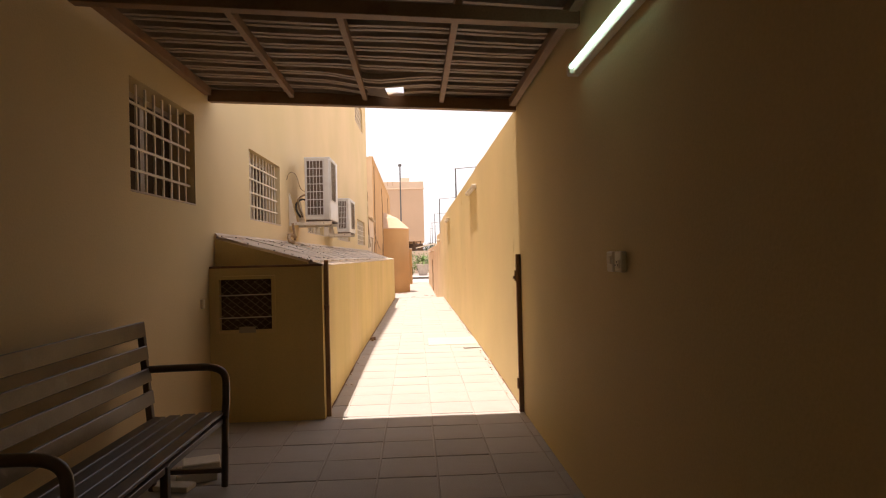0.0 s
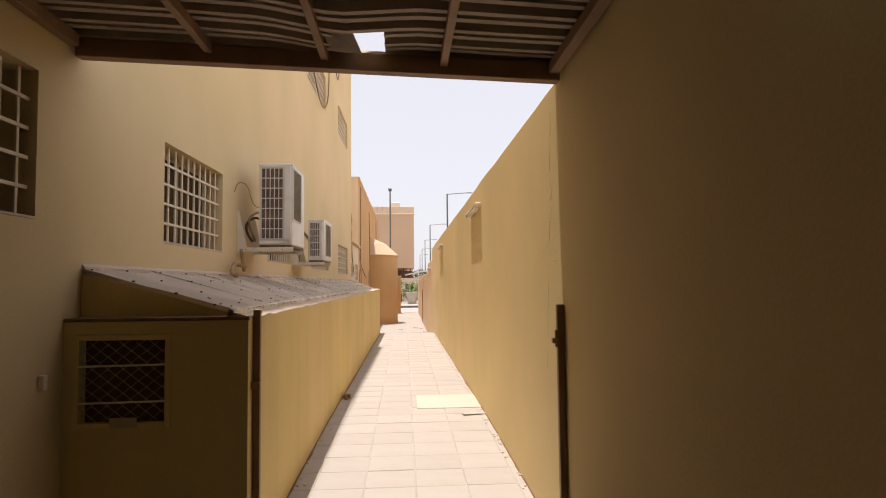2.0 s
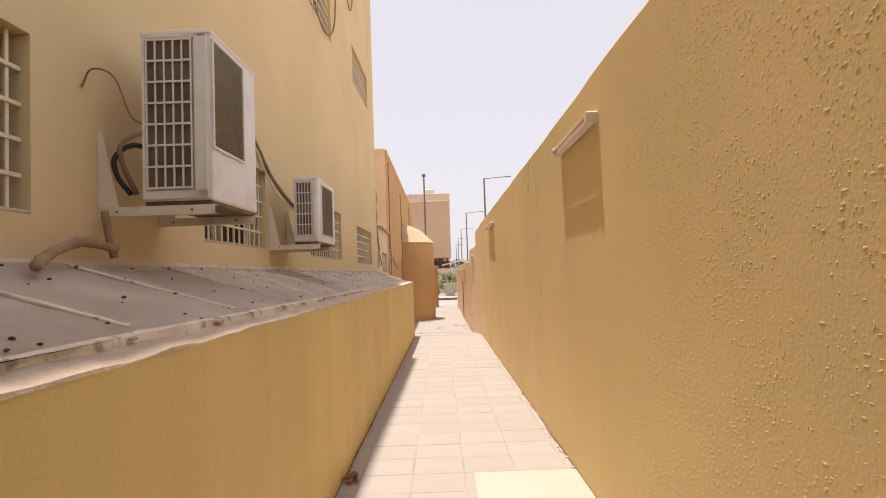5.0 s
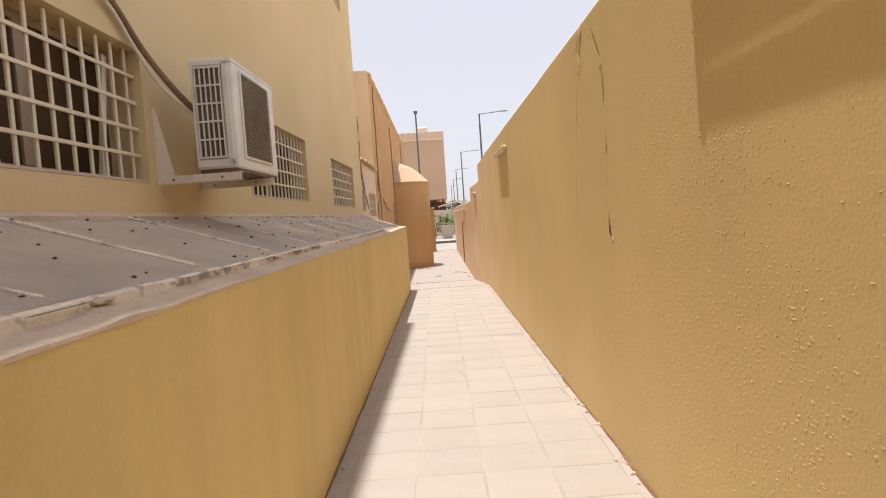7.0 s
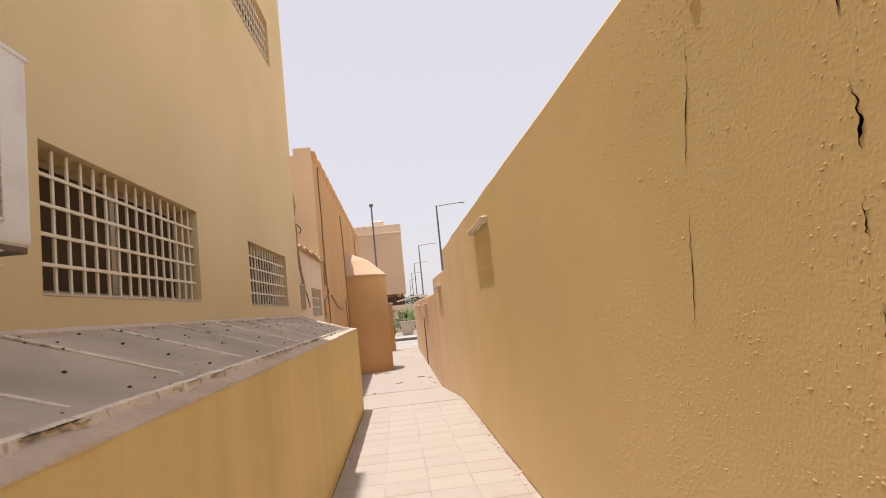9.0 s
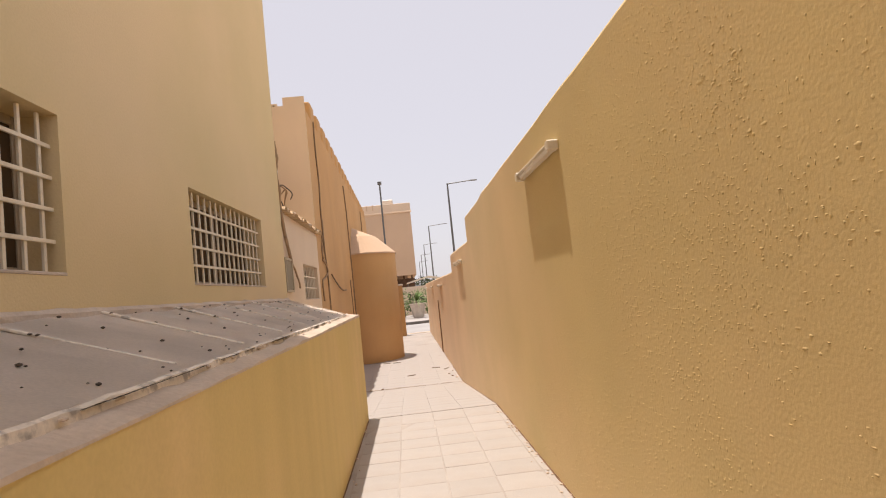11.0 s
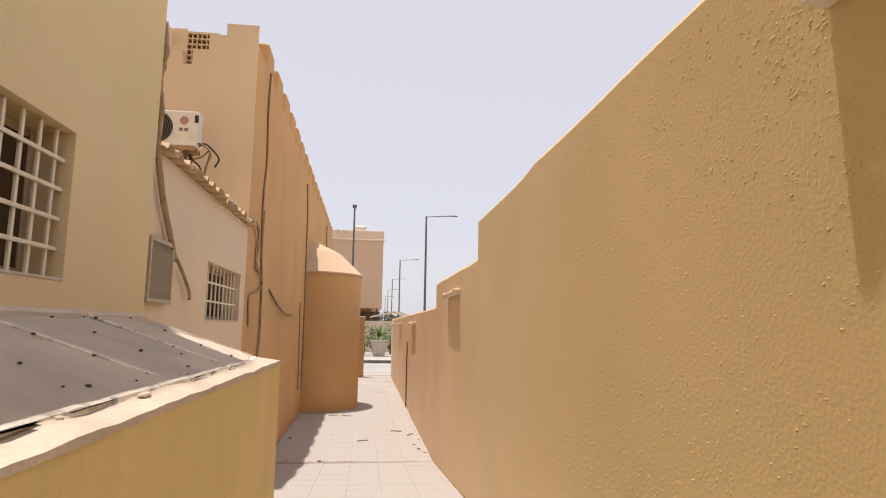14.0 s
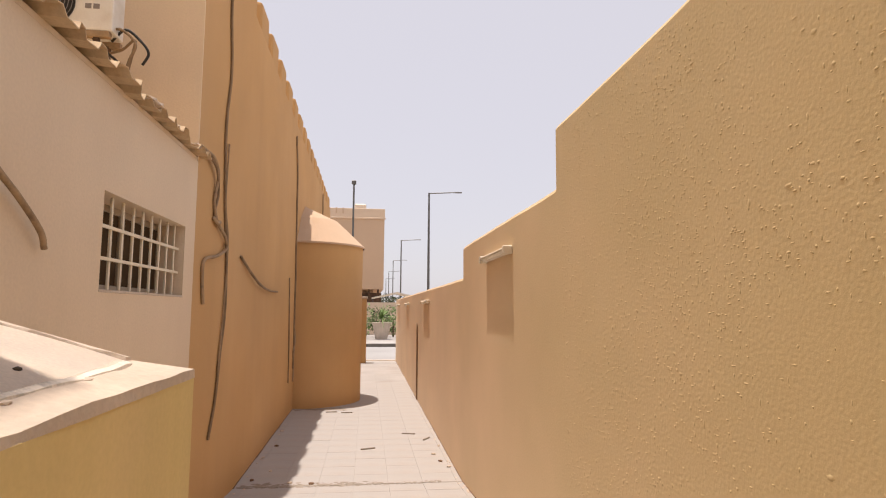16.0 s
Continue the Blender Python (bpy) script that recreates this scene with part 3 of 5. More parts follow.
def strip_lamp(y0, y1, z, lit, label):
    """A batten fitting whose tube stands off from its channel."""
    lamp = thing("strip_lamp", label, "wall lamp", pose(0.999, y0, z), group="strip lamps on the boundary wall")
    ln = y1 - y0
    part("channel", boxes((-0.046, 0.0, 0.03, ln - 0.03, -0.055, 0.0), bevel=0.008), WHITE, lamp)
    t = bmesh.new()
    tube(t, [(-0.063, 0.05, -0.02), (-0.063, ln - 0.05, -0.02)], 0.0125, 12)
    part("tube", t, TUBE if lit else WHITE, lamp, "glowing pale fluorescent tube" if lit else "", smooth=True)
    for a, b in ((0.0, 0.06), (ln - 0.06, ln)):
        part("end_cap", boxes((-0.077, 0.0, a, b, -0.062, 0.006), bevel=0.008), WHITE, lamp)
    return lamp


strip_lamp(1.25, 2.53, 2.56, True, "lit white fluorescent strip lamp on the ochre wall")
for y0, y1, z in ((8.42, 9.58, 2.58), (15.74, 16.87, 2.53), (22.74, 23.82, 2.14), (29.2, 30.4, 1.80), (34.6, 35.8, 1.80), (39.6, 40.8, 1.80)):
    strip_lamp(y0, y1, z, False, "unlit dusty white strip lamp on the stucco wall")

# ---- the low shed ----
shed = thing("shed", "long low ochre plastered shed with a grey sheet lean-to roof", "shed", pose(0, 0, 0))


def prism(sections):
    """A solid through equal cross sections."""
    bm = bmesh.new()
    rings = [[bm.verts.new(p) for p in s] for s in sections]
    k = len(rings[0])
    for a, b in zip(rings, rings[1:]):
        for i in range(k):
            bm.faces.new((a[i], a[(i + 1) % k], b[(i + 1) % k], b[i]))
    bm.faces.new(rings[0])
    bm.faces.new(rings[-1][::-1])
    return bm


def shed_rows(step):
    n = int((END_Y - FRONT_Y) / step)
    return [FRONT_Y + (END_Y - FRONT_Y) * k / n for k in range(n + 1)]


part("front_wall", prism([[(SX(y), y, -0.022 if y < 20 else -0.1), (SX(y), y, 1.405), (SX(y) - 0.12, y, 1.405), (SX(y) - 0.12, y, -0.022)] for y in (FRONT_Y, 12.0, END_Y)]), SHED, shed)
ledge_rows = []
for y in shed_rows(0.12):
    w, e = 0.012 * noise.noise((y * 4, 0, 3)) + 0.008 * noise.noise((y * 13, 4, 3)), 0.02 * noise.noise((y * 2.2, 7, 1))
    up = 0.02 * max(0, (y - 14) / 6)
    wide = 0.115 if y < 19.5 else 0.115 + 0.2 * (y - 19.5)
    ledge_rows.append([(SX(y) + 0.004 + w * 0.6, y, 1.405), (SX(y) + 0.002 + w * 0.6, y, 1.414 + up + w), (SX(y) - wide + e, y, 1.448 + up + w), (SX(y) - wide + e, y, 1.405)])
part("ledge", prism(ledge_rows), LEDGE, shed, "rough pale mortar ledge")
hw = lambda y: HX(y) + 0.002
bm = pierced(HX(4.7) + 0.001, SX(FRONT_Y), -0.022, 1.405, 0, 0.12, [(-1.81, -1.27, 0.81, 1.335)])
bmesh.ops.transform(bm, matrix=Matrix(((0, 1, 0, 0), (1, 0, 0, FRONT_Y - 0.002), (0, 0, 1, 0), (0, 0, 0, 1))), verts=bm.verts[:])
part("end_wall", bm, SHED, shed, "ochre-painted end wall under the canopy")
part("far_wall", boxes((HX(20) + 0.06, SX(END_Y) - 0.12, END_Y - 0.12, END_Y - 0.001, -0.4, 1.405)), SHED, shed)
bm = prism([[(HX(4.8) + 0.003, y, 1.405), (HX(4.8) + 0.003, y, 1.68), (SX(4.8) - 0.16, y, 1.44), (SX(4.8) - 0.16, y, 1.405)] for y in (4.82, 4.87)])
part("gable_board", bm, SHED, shed)
part("end_ledge", boxes((HX(4.7) + 0.004, SX(FRONT_Y) + 0.006, FRONT_Y - 0.012, FRONT_Y + 0.125, 1.405, 1.425), bevel=0.003), RUST, shed)
n_panel = 16
edges = [4.80 + (19.95 - 4.80) * k / n_panel for k in range(n_panel + 1)]
for a, b in zip(edges, edges[1:]):
    bm = bmesh.new()
    nx, ny, g = 5, 6, {}
    for i in range(nx + 1):
        for j in range(ny + 1):
            f = i / nx
            y = a + ((b if b < 19.9 else 19.70 + 0.32 * f) - a) * j / ny
            x = hw(y) + 0.012 + (SX(y) - 0.092 - hw(y) - 0.012) * f
            if y > 19.5:
                x -= 0.12 * (y - 19.5) * f
            z = 1.70 - 0.260 * f + 0.008 * noise.noise((x * 3, y * 2, 5)) + (0.012 if j in (0, ny) else 0.007 if j == 3 else 0)
            g[i, j] = bm.verts.new((x, y, z))
    for i in range(nx):
        for j in range(ny):
            bm.faces.new((g[i, j], g[i + 1, j], g[i + 1, j + 1], g[i, j + 1]))
    bmesh.ops.solidify(bm, geom=bm.faces[:], thickness=-0.006)
    part("roof_sheet", bm, SHEET, shed)
for k, y in enumerate(edges[1:-1]):
    bm = bmesh.new()
    pts = [Vector((hw(y) + 0.02, y, 1.725)), Vector((SX(y) - 0.18, y + random.uniform(-0.03, 0.03), 1.725 - 0.238))]
    d = pts[1] - pts[0]
    q = d.to_track_quat("X", "Z").to_matrix().to_4x4()
    wd = 0.016 if k % 3 else 0.011
    box(bm, 0, d.length, -wd, wd, -0.016, -0.003, Matrix.Translation(pts[0]) @ q)
    part("joint_strip", soft(bm, 0.003), STRIP, shed)
bm = prism([[(hw(y), y, 1.69), (hw(y), y, 1.742 + 0.012 * noise.noise((y * 5, 1, 1))), (hw(y) + 0.02 + 0.014 * noise.noise((y * 6, 2, 1)), y, 1.722), (hw(y) + 0.02, y, 1.69)] for y in [4.82 + 0.15 * k for k in range(101)]])
part("mortar_fillet", bm, LEDGE, shed, "rough mortar bead along the house wall")
bm = bmesh.new()
dots = [(y + dy + random.gauss(0, 0.015), f + random.gauss(0, 0.012)) for y in edges[:-1] for dy in (0.0, 0.47) for f in (0.05, 0.32, 0.62, 0.9)]
dots += [(random.uniform(4.9, 19.5), random.choice((random.uniform(0.85, 1.0), random.random()))) for k in range(90)]
for k, (y, f) in enumerate(dots):
    x = hw(y) + 0.03 + (SX(y) - 0.17 - hw(y)) * f
    rr = random.uniform(0.008, 0.0115) if k < 128 else random.uniform(0.004, 0.008)
    bmesh.ops.create_icosphere(bm, subdivisions=1, radius=rr, matrix=Matrix.Translation((x, y, 1.710 - 0.255 * f + 0.008)) @ Matrix.Diagonal((1, random.uniform(0.8, 1.6), 0.6, 1)))
tagged(part("screws_and_grit", bm, DIRT_AND_SHADE, shed, "dark screw heads and grit"), kind="stuff")
bm = prism([[(HX(19.7) + 0.01 + (SX(20) - 0.20 - HX(19.7)) * f, 19.69 + 0.34 * f + d0, 1.715 - 0.255 * f + h0) for d0, h0 in ((-0.03 + 0.01 * noise.noise((f * 9, 0, 4)), -0.01), (-0.02, 0.014 + 0.006 * noise.noise((f * 11, 3, 4))), (0.02, 0.010), (0.025, -0.03), (0.02, -0.28), (-0.03, -0.28))] for f in [k / 24 for k in range(25)]])
part("end_flashing", bm, LEDGE, shed, "pale mortar flashing at the roof end")
bead = []
for y in shed_rows(0.07):
    if y < 19.93:
        c, w, h = SX(y) - 0.098 - 0.12 * max(0, y - 19.5) + 0.008 * noise.noise((y * 3, 5, 2)), 0.014 + 0.009 * noise.noise((y * 7, 1, 8)), 1.470 + 0.007 * noise.noise((y * 9, 3, 3))
        bead.append([(c + w * 1.1, y, 1.43), (c + w * 0.7, y, h - 0.006), (c - w * 0.5, y, h), (c - w, y, 1.43)])
part("mortar_bead", prism(bead), STRIP, shed, "pale mortar bead sealing the sheet edge")
bm = bmesh.new()
for k in range(260):
    y = random.uniform(4.9, 19.6)
    r_ = random.uniform(0.006, 0.022)
    bmesh.ops.create_icosphere(bm, subdivisions=1, radius=r_, matrix=Matrix.Translation((SX(y) - 0.112 + random.gauss(0, 0.014), y, 1.455)) @ Matrix.Diagonal((1, random.uniform(1, 3.5), 0.55, 1)))
tagged(part("mortar_debris", bm, LEDGE, shed, "crumbling mortar along the sheet edge"), kind="stuff")
# Thin dark strips on the ledge; the gaps' shade is their colour.
bm = bmesh.new()
for k in range(46):
    y = random.uniform(5.0, 19.3)
    ln = random.uniform(0.08, 0.32)
    x = SX(y) - 0.080 + random.gauss(0, 0.008)
    vs2 = [bm.verts.new((x + random.uniform(-0.004, 0.004) + sx * 0.005, y + ln * f, 1.462)) for sx, f in ((-1, 0.0), (1, 0.02), (1, 1.0), (-1, 0.97))]
    bm.faces.new(vs2)
bmesh.ops.solidify(bm, geom=bm.faces[:], thickness=0.012)
tagged(part("mortar_gaps", bm, DIRT_AND_SHADE, shed, "dark strips standing for shaded gaps in the mortar"), kind="stuff")
# barred hatch in the shed's end
hatch = thing("hatch_grille", "rusty framed hatch with diamond mesh and two bars", "grille", pose(-1.54, FRONT_Y + 0.0, 1.07))
part("frame", boxes((-0.27, -0.235, -0.012, 0.03, -0.262, 0.262), (0.235, 0.27, -0.012, 0.03, -0.262, 0.262), (-0.235, 0.235, -0.012, 0.03, 0.23, 0.262), (-0.235, 0.235, -0.012, 0.03, -0.262, -0.23), bevel=0.003), SHED, hatch)
bm = bmesh.new()
for sgn in (-1, 1):
    for k in range(-8, 9):
        c = k * 0.068
        pts = []
        for u in (-0.235, 0.235):
            w = c + sgn * u * 0.8
            pts.append((u, w))
        (u0, w0), (u1, w1) = pts
        lo_, hi_ = -0.23, 0.23
        seg = []
        for s in range(0, 21):
            u = u0 + (u1 - u0) * s / 20
            w = w0 + (w1 - w0) * s / 20
            if lo_ <= w <= hi_:
                seg.append((u, 0.012 + 0.003 * sgn, w))
        if len(seg) > 1:
            tube(bm, [seg[0], seg[-1]], 0.0023, 4)
part("diamond_mesh", bm, ALU, hatch)
# Dark board stands in for the shade inside the shed.
part("dark_backing", boxes((-0.25, 0.25, 0.10, 0.104, -0.25, 0.25)), WOOD, hatch, "dark board standing for the shaded shed interior")
for z in (0.085, -0.12):
    part("bar", tube(bmesh.new(), [(-0.25, -0.004, z), (0.25, -0.004, z + 0.006)], 0.006, 6), WHITE, hatch)
part("tag", boxes((-0.06, 0.09, -0.018, -0.012, -0.255, -0.20), bevel=0.002), VENT, hatch, "pale blank plate")

# ---- windows ----
BARV, BARH = {}, {}


def barred_window(nm, m, w, h, label, step=0.142, depth=0.19):
    """Local frame: x out of the wall, y along it, z up from the sill; grille of flat bars before a two-sash sliding window."""
    win = thing(nm, label, "window", m, group="barred windows", kind="structure")
    f = 0.045
    part("window_frame", boxes((-depth - 0.04, -depth, 0, f, 0, h), (-depth - 0.04, -depth, w - f, w, 0, h), (-depth - 0.04, -depth, f, w - f, 0, f),
                               (-depth - 0.04, -depth, f, w - f, h - f, h), bevel=0.003), ALU, win)
    part("mullion", boxes((-depth - 0.035, -depth + 0.006, w / 2 - 0.035, w / 2 + 0.035, f, h - f), bevel=0.003), ALU, win)
    for a, b in ((f, w / 2 - 0.035), (w / 2 + 0.035, w - f)):
        p = part("pane", boxes((-depth - 0.032, -depth - 0.026, a, b, f, h - f)), GLASS, win)
        p.visible_shadow = False
        # Added opaque sheet keeps sky reflections off, so the pane reads dark brown.
        part("fly_screen", boxes((-depth - 0.014, -depth - 0.010, a, b, f, h - f)), PANE_COVER, p, "flat brown sheet added over the pane")
    part("sill", boxes((-depth - 0.01, 0.004, 0.0, w, -0.012, 0.004), bevel=0.003), LEDGE, win)
    nv = max(3, round(w / step))
    key = round(h, 2)
    if key not in BARV:
        BARV[key] = mesh_of("bar", boxes((-0.007, 0.007, -0.011, 0.011, 0.008, h - 0.004), bevel=0.002), BARPAINT)
    for k in range(nv):
        ob = new("bar", BARV[key])
        ob.parent = win
        ob.location = (-0.058, w * (k + 0.5) / nv, 0)
    key = round(w, 2)
    if key not in BARH:
        BARH[key] = mesh_of("cross_bar", boxes((-0.006, 0.006, 0.004, w - 0.004, -0.010, 0.010), bevel=0.002), BARPAINT)
    nh = 4 if h > 0.6 else 2
    for k in range(nh):
        ob = new("cross_bar", BARH[key])
        ob.parent = win
        ob.location = (-0.045, 0, h * (k + 1.0) / (nh + 1))
    return win


for k, (a, b, c, d) in enumerate(WINDOWS + UPPER):
    barred_window("window_%d" % (k + 1), on_house(a, c), b - a, d - c, "cream wall window behind a white-painted steel bar grille")
barred_window("window_9", pose(-1.6, 21.5, 1.72), 1.5, 0.55, "small annex window behind a white-painted bar grille", step=0.165)
# loose battens behind the grille of the third window
for y, tilt in ((9.72, 8), (10.5, -9)):
    bm = bmesh.new()
    box(bm, -0.012, 0.012, -0.02, 0.02, 0, 0.7, pose(0, 0, 0, tilt, 0, 0))
    solid("batten", soft(bm, 0.003), WHITE, "loose pale batten leaning inside the window recess", "batten", m=on_house(y, 1.934, -0.10))

# ---- air conditioners ----


def condenser(m, w, d, h, label, louvre):
    """w: out from the wall; d: along the wall; h: height. Coil grille faces back along the passage, louvres face the passage."""
    ac = thing("air_conditioner", label, "air conditioner", m, group="outdoor air conditioners")
    bm = boxes((0, w, 0.012, d, 0, h))
    soft(bm, 0.022, 3)
    part("body", bm, ACWHITE, ac)
    gx0, gx1, gz0, gz1 = 0.035, w * 0.73, 0.07, h - 0.05
    part("coil", boxes((gx0, gx1, 0.004, 0.011, gz0, gz1)), COIL, ac, "dusty dark coil behind the grille")
    nv, nh = 6, 8 if h > 0.8 else 6
    for k in range(nv):
        x = gx0 + (gx1 - gx0) * k / (nv - 1)
        part("grille_bar", boxes((x - 0.0036, x + 0.0036, -0.010, 0.0, gz0 - 0.01, gz1 + 0.01)), ACWHITE, ac)
    for k in range(nh):
        z = gz0 + (gz1 - gz0) * k / (nh - 1)
        part("grille_rail", boxes((gx0 - 0.008, gx1 + 0.008, -0.013, -0.004, z - 0.005, z + 0.005)), ACWHITE, ac)
    part("end_trim", boxes((gx1 + 0.012, w - 0.02, -0.004, 0.014, 0.02, h - 0.015), (0.008, gx0 - 0.01, -0.006, 0.014, 0.02, h - 0.015), (0.008, w - 0.02, -0.004, 0.012, 0.012, gz0 - 0.012), (0.008, w - 0.02, -0.004, 0.012, gz1 + 0.012, h - 0.01), bevel=0.003), ACWHITE, ac)
    y0, y1, z0, z1 = louvre
    backing = part("louvre_backing", boxes((w - 0.004, w + 0.002, y0, y1, z0, z1)), COIL, ac)
    n = int((z1 - z0) / 0.015)
    bm = bmesh.new()
    for k in range(n):
        z = z0 + (z1 - z0) * (k + 0.5) / n
        box(bm, -0.006, 0.006, y0, y1, -0.0022, 0.0022, pose(w + 0.007, 0, z, 0, 28, 0))
    part("louvre", bm, LOUVRE, backing, "fine dark louvre slats")
    part("louvre_frame", boxes((w, w + 0.014, y0 - 0.012, y0, z0 - 0.012, z1 + 0.012), (w, w + 0.014, y1, y1 + 0.012, z0 - 0.012, z1 + 0.012), (w, w + 0.014, y0, y1, z1, z1 + 0.012), (w, w + 0.014, y0, y1, z0 - 0.012, z0), bevel=0.002), ACWHITE, ac)
    part("top_cover", boxes((-0.004, w + 0.004, 0.004, d + 0.004, h - 0.022, h + 0.006), bevel=0.008), ACWHITE, ac)
    part("base_pan", boxes((0.01, w - 0.01, 0.02, d - 0.01, -0.02, 0.005), bevel=0.004), COIL, ac)
    return ac


def bracket(y, z, reach):
    br = thing("ac_bracket", "white-painted steel channel bracket with a tapered gusset on the house wall", "bracket", on_house(y, z), group="air conditioner brackets")
    arm = part("arm", boxes((0.0, reach, -0.02, 0.02, -0.004, 0.0), (0.0, reach, -0.02, -0.016, -0.05, -0.004), (0.0, reach, -0.016, 0.02, -0.05, -0.046), bevel=0.0015), WHITE, br)
    for x in (0.10, reach - 0.12):
        part("bolt", tube(bmesh.new(), [(x, -0.028, -0.026), (x, -0.02, -0.026)], 0.007, 6), RUST, arm)
    part("upright", boxes((0.0, 0.005, -0.02, 0.02, -0.06, 0.42), bevel=0.0015), WHITE, br)
    bm = prism([[(0.005, yy, 0.41), (0.022, yy, 0.41), (0.11, yy, 0.0), (0.005, yy, 0.0)] for yy in (-0.02, -0.016)])
    part("gusset", bm, WHITE, br)


condenser(on_house(7.93, 2.045, 0.23), 0.375, 0.74, 0.915, "tall white outdoor air conditioner on brackets with dusty coil grille", (0.025, 0.475, 0.29, 0.86))
for y in (7.95, 8.60):
    bracket(y, 2.022, 0.62)
condenser(on_house(10.89, 1.985, 0.255), 0.255, 0.87, 0.66, "smaller white outdoor air conditioner on brackets beside a barred window", (0.14, 0.70, 0.08, 0.60))
for y in (10.93, 11.58):
    bracket(y, 1.963, 0.52)


def cable(nm, knots, r, material, label, n=6, group="", per=6, category="cable"):
    return solid(nm, tube(bmesh.new(), curve_points(knots, per), r, n), material, label, category, group=group, smooth=True)


def hw_(y, out, z):
    return (HX(y) + out, y, z)


cable("refrigerant_pipe", [hw_(11.0, 0.24, 2.35), hw_(10.9, 0.14, 2.50), hw_(10.75, 0.06, 2.68), hw_(10.55, 0.03, 2.86), hw_(10.3, 0.03, 2.97), hw_(9.9, 0.03, 3.02), hw_(9.4, 0.03, 3.05), hw_(8.95, 0.08, 2.98), hw_(8.65, 0.26, 2.75)], 0.020, CABLE, "wrapped brown refrigerant pipe sagging over the window")
cable("refrigerant_pipe", [hw_(10.98, 0.26, 2.3), hw_(10.84, 0.10, 2.50), hw_(10.7, 0.04, 2.68), hw_(10.5, 0.03, 2.84), hw_(10.2, 0.03, 2.92), hw_(9.9, 0.03, 2.84), hw_(9.6, 0.02, 2.79), hw_(9.3, 0.03, 2.9)], 0.011, WHITE, "thin pale pipe looping above the window")
for k, (o, z) in enumerate(((0.10, 2.30), (0.13, 2.36))):
    cable("drain_hose", [hw_(8.02, 0.29, z), hw_(7.93, o + 0.10, z + 0.05), hw_(7.88, o + 0.02, z - 0.02), hw_(7.90, o + 0.02, z - 0.12), hw_(7.96, o + 0.06, 2.09)], 0.014, CABLE if k else BLACK, "dark drain hose hanging behind the air conditioner", group="drain hoses")
cable("refrigerant_pipe", [hw_(7.88, 0.06, 2.0), hw_(7.9, 0.07, 1.88), hw_(7.93, 0.08, 1.755)], [0.02] * 13, FOAM, "short foam-wrapped pipe entering the shed roof")
cable("insulated_pipe", [hw_(7.93, 0.09, 1.80), hw_(7.72, 0.06, 1.83), hw_(7.45, 0.10, 1.78), hw_(7.25, 0.16, 1.725), hw_(7.1, 0.24, 1.695)], [0.022 + 0.014 * abs(noise.noise((k * 1.3, 3, 7))) for k in range(25)], FOAM, "perished foam-wrapped pipe lying along the shed roof", 8, category="pipe")
cable("wire", [hw_(7.78, 0.01, 2.62), hw_(7.80, 0.05, 2.72), hw_(7.88, 0.12, 2.70), hw_(7.94, 0.18, 2.5), hw_(7.98, 0.3, 2.45)], 0.005, CABLE, "thin grey wire arching to the air conditioner")
cable("wire", [hw_(11.9, 0.01, 8.1), hw_(11.95, 0.03, 6.9), hw_(12.3, 0.05, 6.0), hw_(13.1, 0.06, 5.42), hw_(13.9, 0.05, 5.35), hw_(14.6, 0.04, 5.8), hw_(14.85, 0.03, 6.8), hw_(14.9, 0.01, 8.1)], 0.013, CABLE, "slack brown wire looping down the house wall", group="wall wires")
cable("wire", [hw_(15.6, 0.01, 8.1), hw_(15.7, 0.03, 7.2), hw_(16.2, 0.05, 6.75), hw_(16.7, 0.03, 7.3), hw_(16.8, 0.01, 8.1)], 0.012, CABLE, "slack brown wire looping down the house wall", group="wall wires")

# ---- annex: roof, vent, pipe, rooftop unit ----
bm, prof = bmesh.new(), []
y = 19.83
while y < 23.3:
    prof += [(y, 0.0), (y + 0.07, 0.0), (y + 0.10, 0.045), (y + 0.17, 0.045), (y + 0.20, 0.0)]
    y += 0.235
cols = []
for x, zb in ((-1.50, 2.895), (-1.62, 2.906), (-2.6, 3.02), (-4.0, 3.15)):
    cols.append([bm.verts.new((x + (0.09 * noise.noise((yy * 3, 0, 0)) if x > -1.55 else 0), yy, zb + zz + (0.015 * noise.noise((yy * 2, x, 2))))) for yy, zz in prof])
for a, b in zip(cols, cols[1:]):
    for k in range(len(prof) - 1):
        bm.faces.new((a[k], a[k + 1], b[k + 1], b[k]))
sheet2 = solid("annex_roof", bm, ROOFTIN, "weathered corrugated sheet roof over the annex", "roof")
sheet2.modifiers.new("thickness", "SOLIDIFY").thickness = 0.006
solid("wall_plate", boxes((-1.83, -1.603, 19.82, 23.25, 2.86, 2.9), bevel=0.005), PALE, "rough plastered plate under the corrugated roof", "trim", "structure")
bm = bmesh.new()
for k in range(14):
    bmesh.ops.create_icosphere(bm, subdivisions=1, radius=random.uniform(0.02, 0.045), matrix=Matrix.Translation((-1.55 + random.uniform(-0.04, 0.04), random.uniform(20.1, 23.2), 2.935)) @ Matrix.Diagonal((1, 1.4, 0.5, 1)))
solid("roof_rubble", bm, LEDGE, "pale mortar lumps weighing down the sheet edge", "rubble", "stuff")
vent = thing("vent_cover", "beige framed vent cover with fine mesh on the annex wall", "vent", pose(-1.6, 19.83, 1.82), group="")
part("vent_frame", boxes((0.0, 0.05, 0, 0.03, 0, 0.45), (0.0, 0.05, 0.47, 0.50, 0, 0.45), (0, 0.05, 0.03, 0.47, 0.42, 0.45), (0, 0.05, 0.03, 0.47, 0, 0.03), (0, 0.012, 0.03, 0.47, 0.03, 0.42), bevel=0.002), VENT, vent)
bm = bmesh.new()
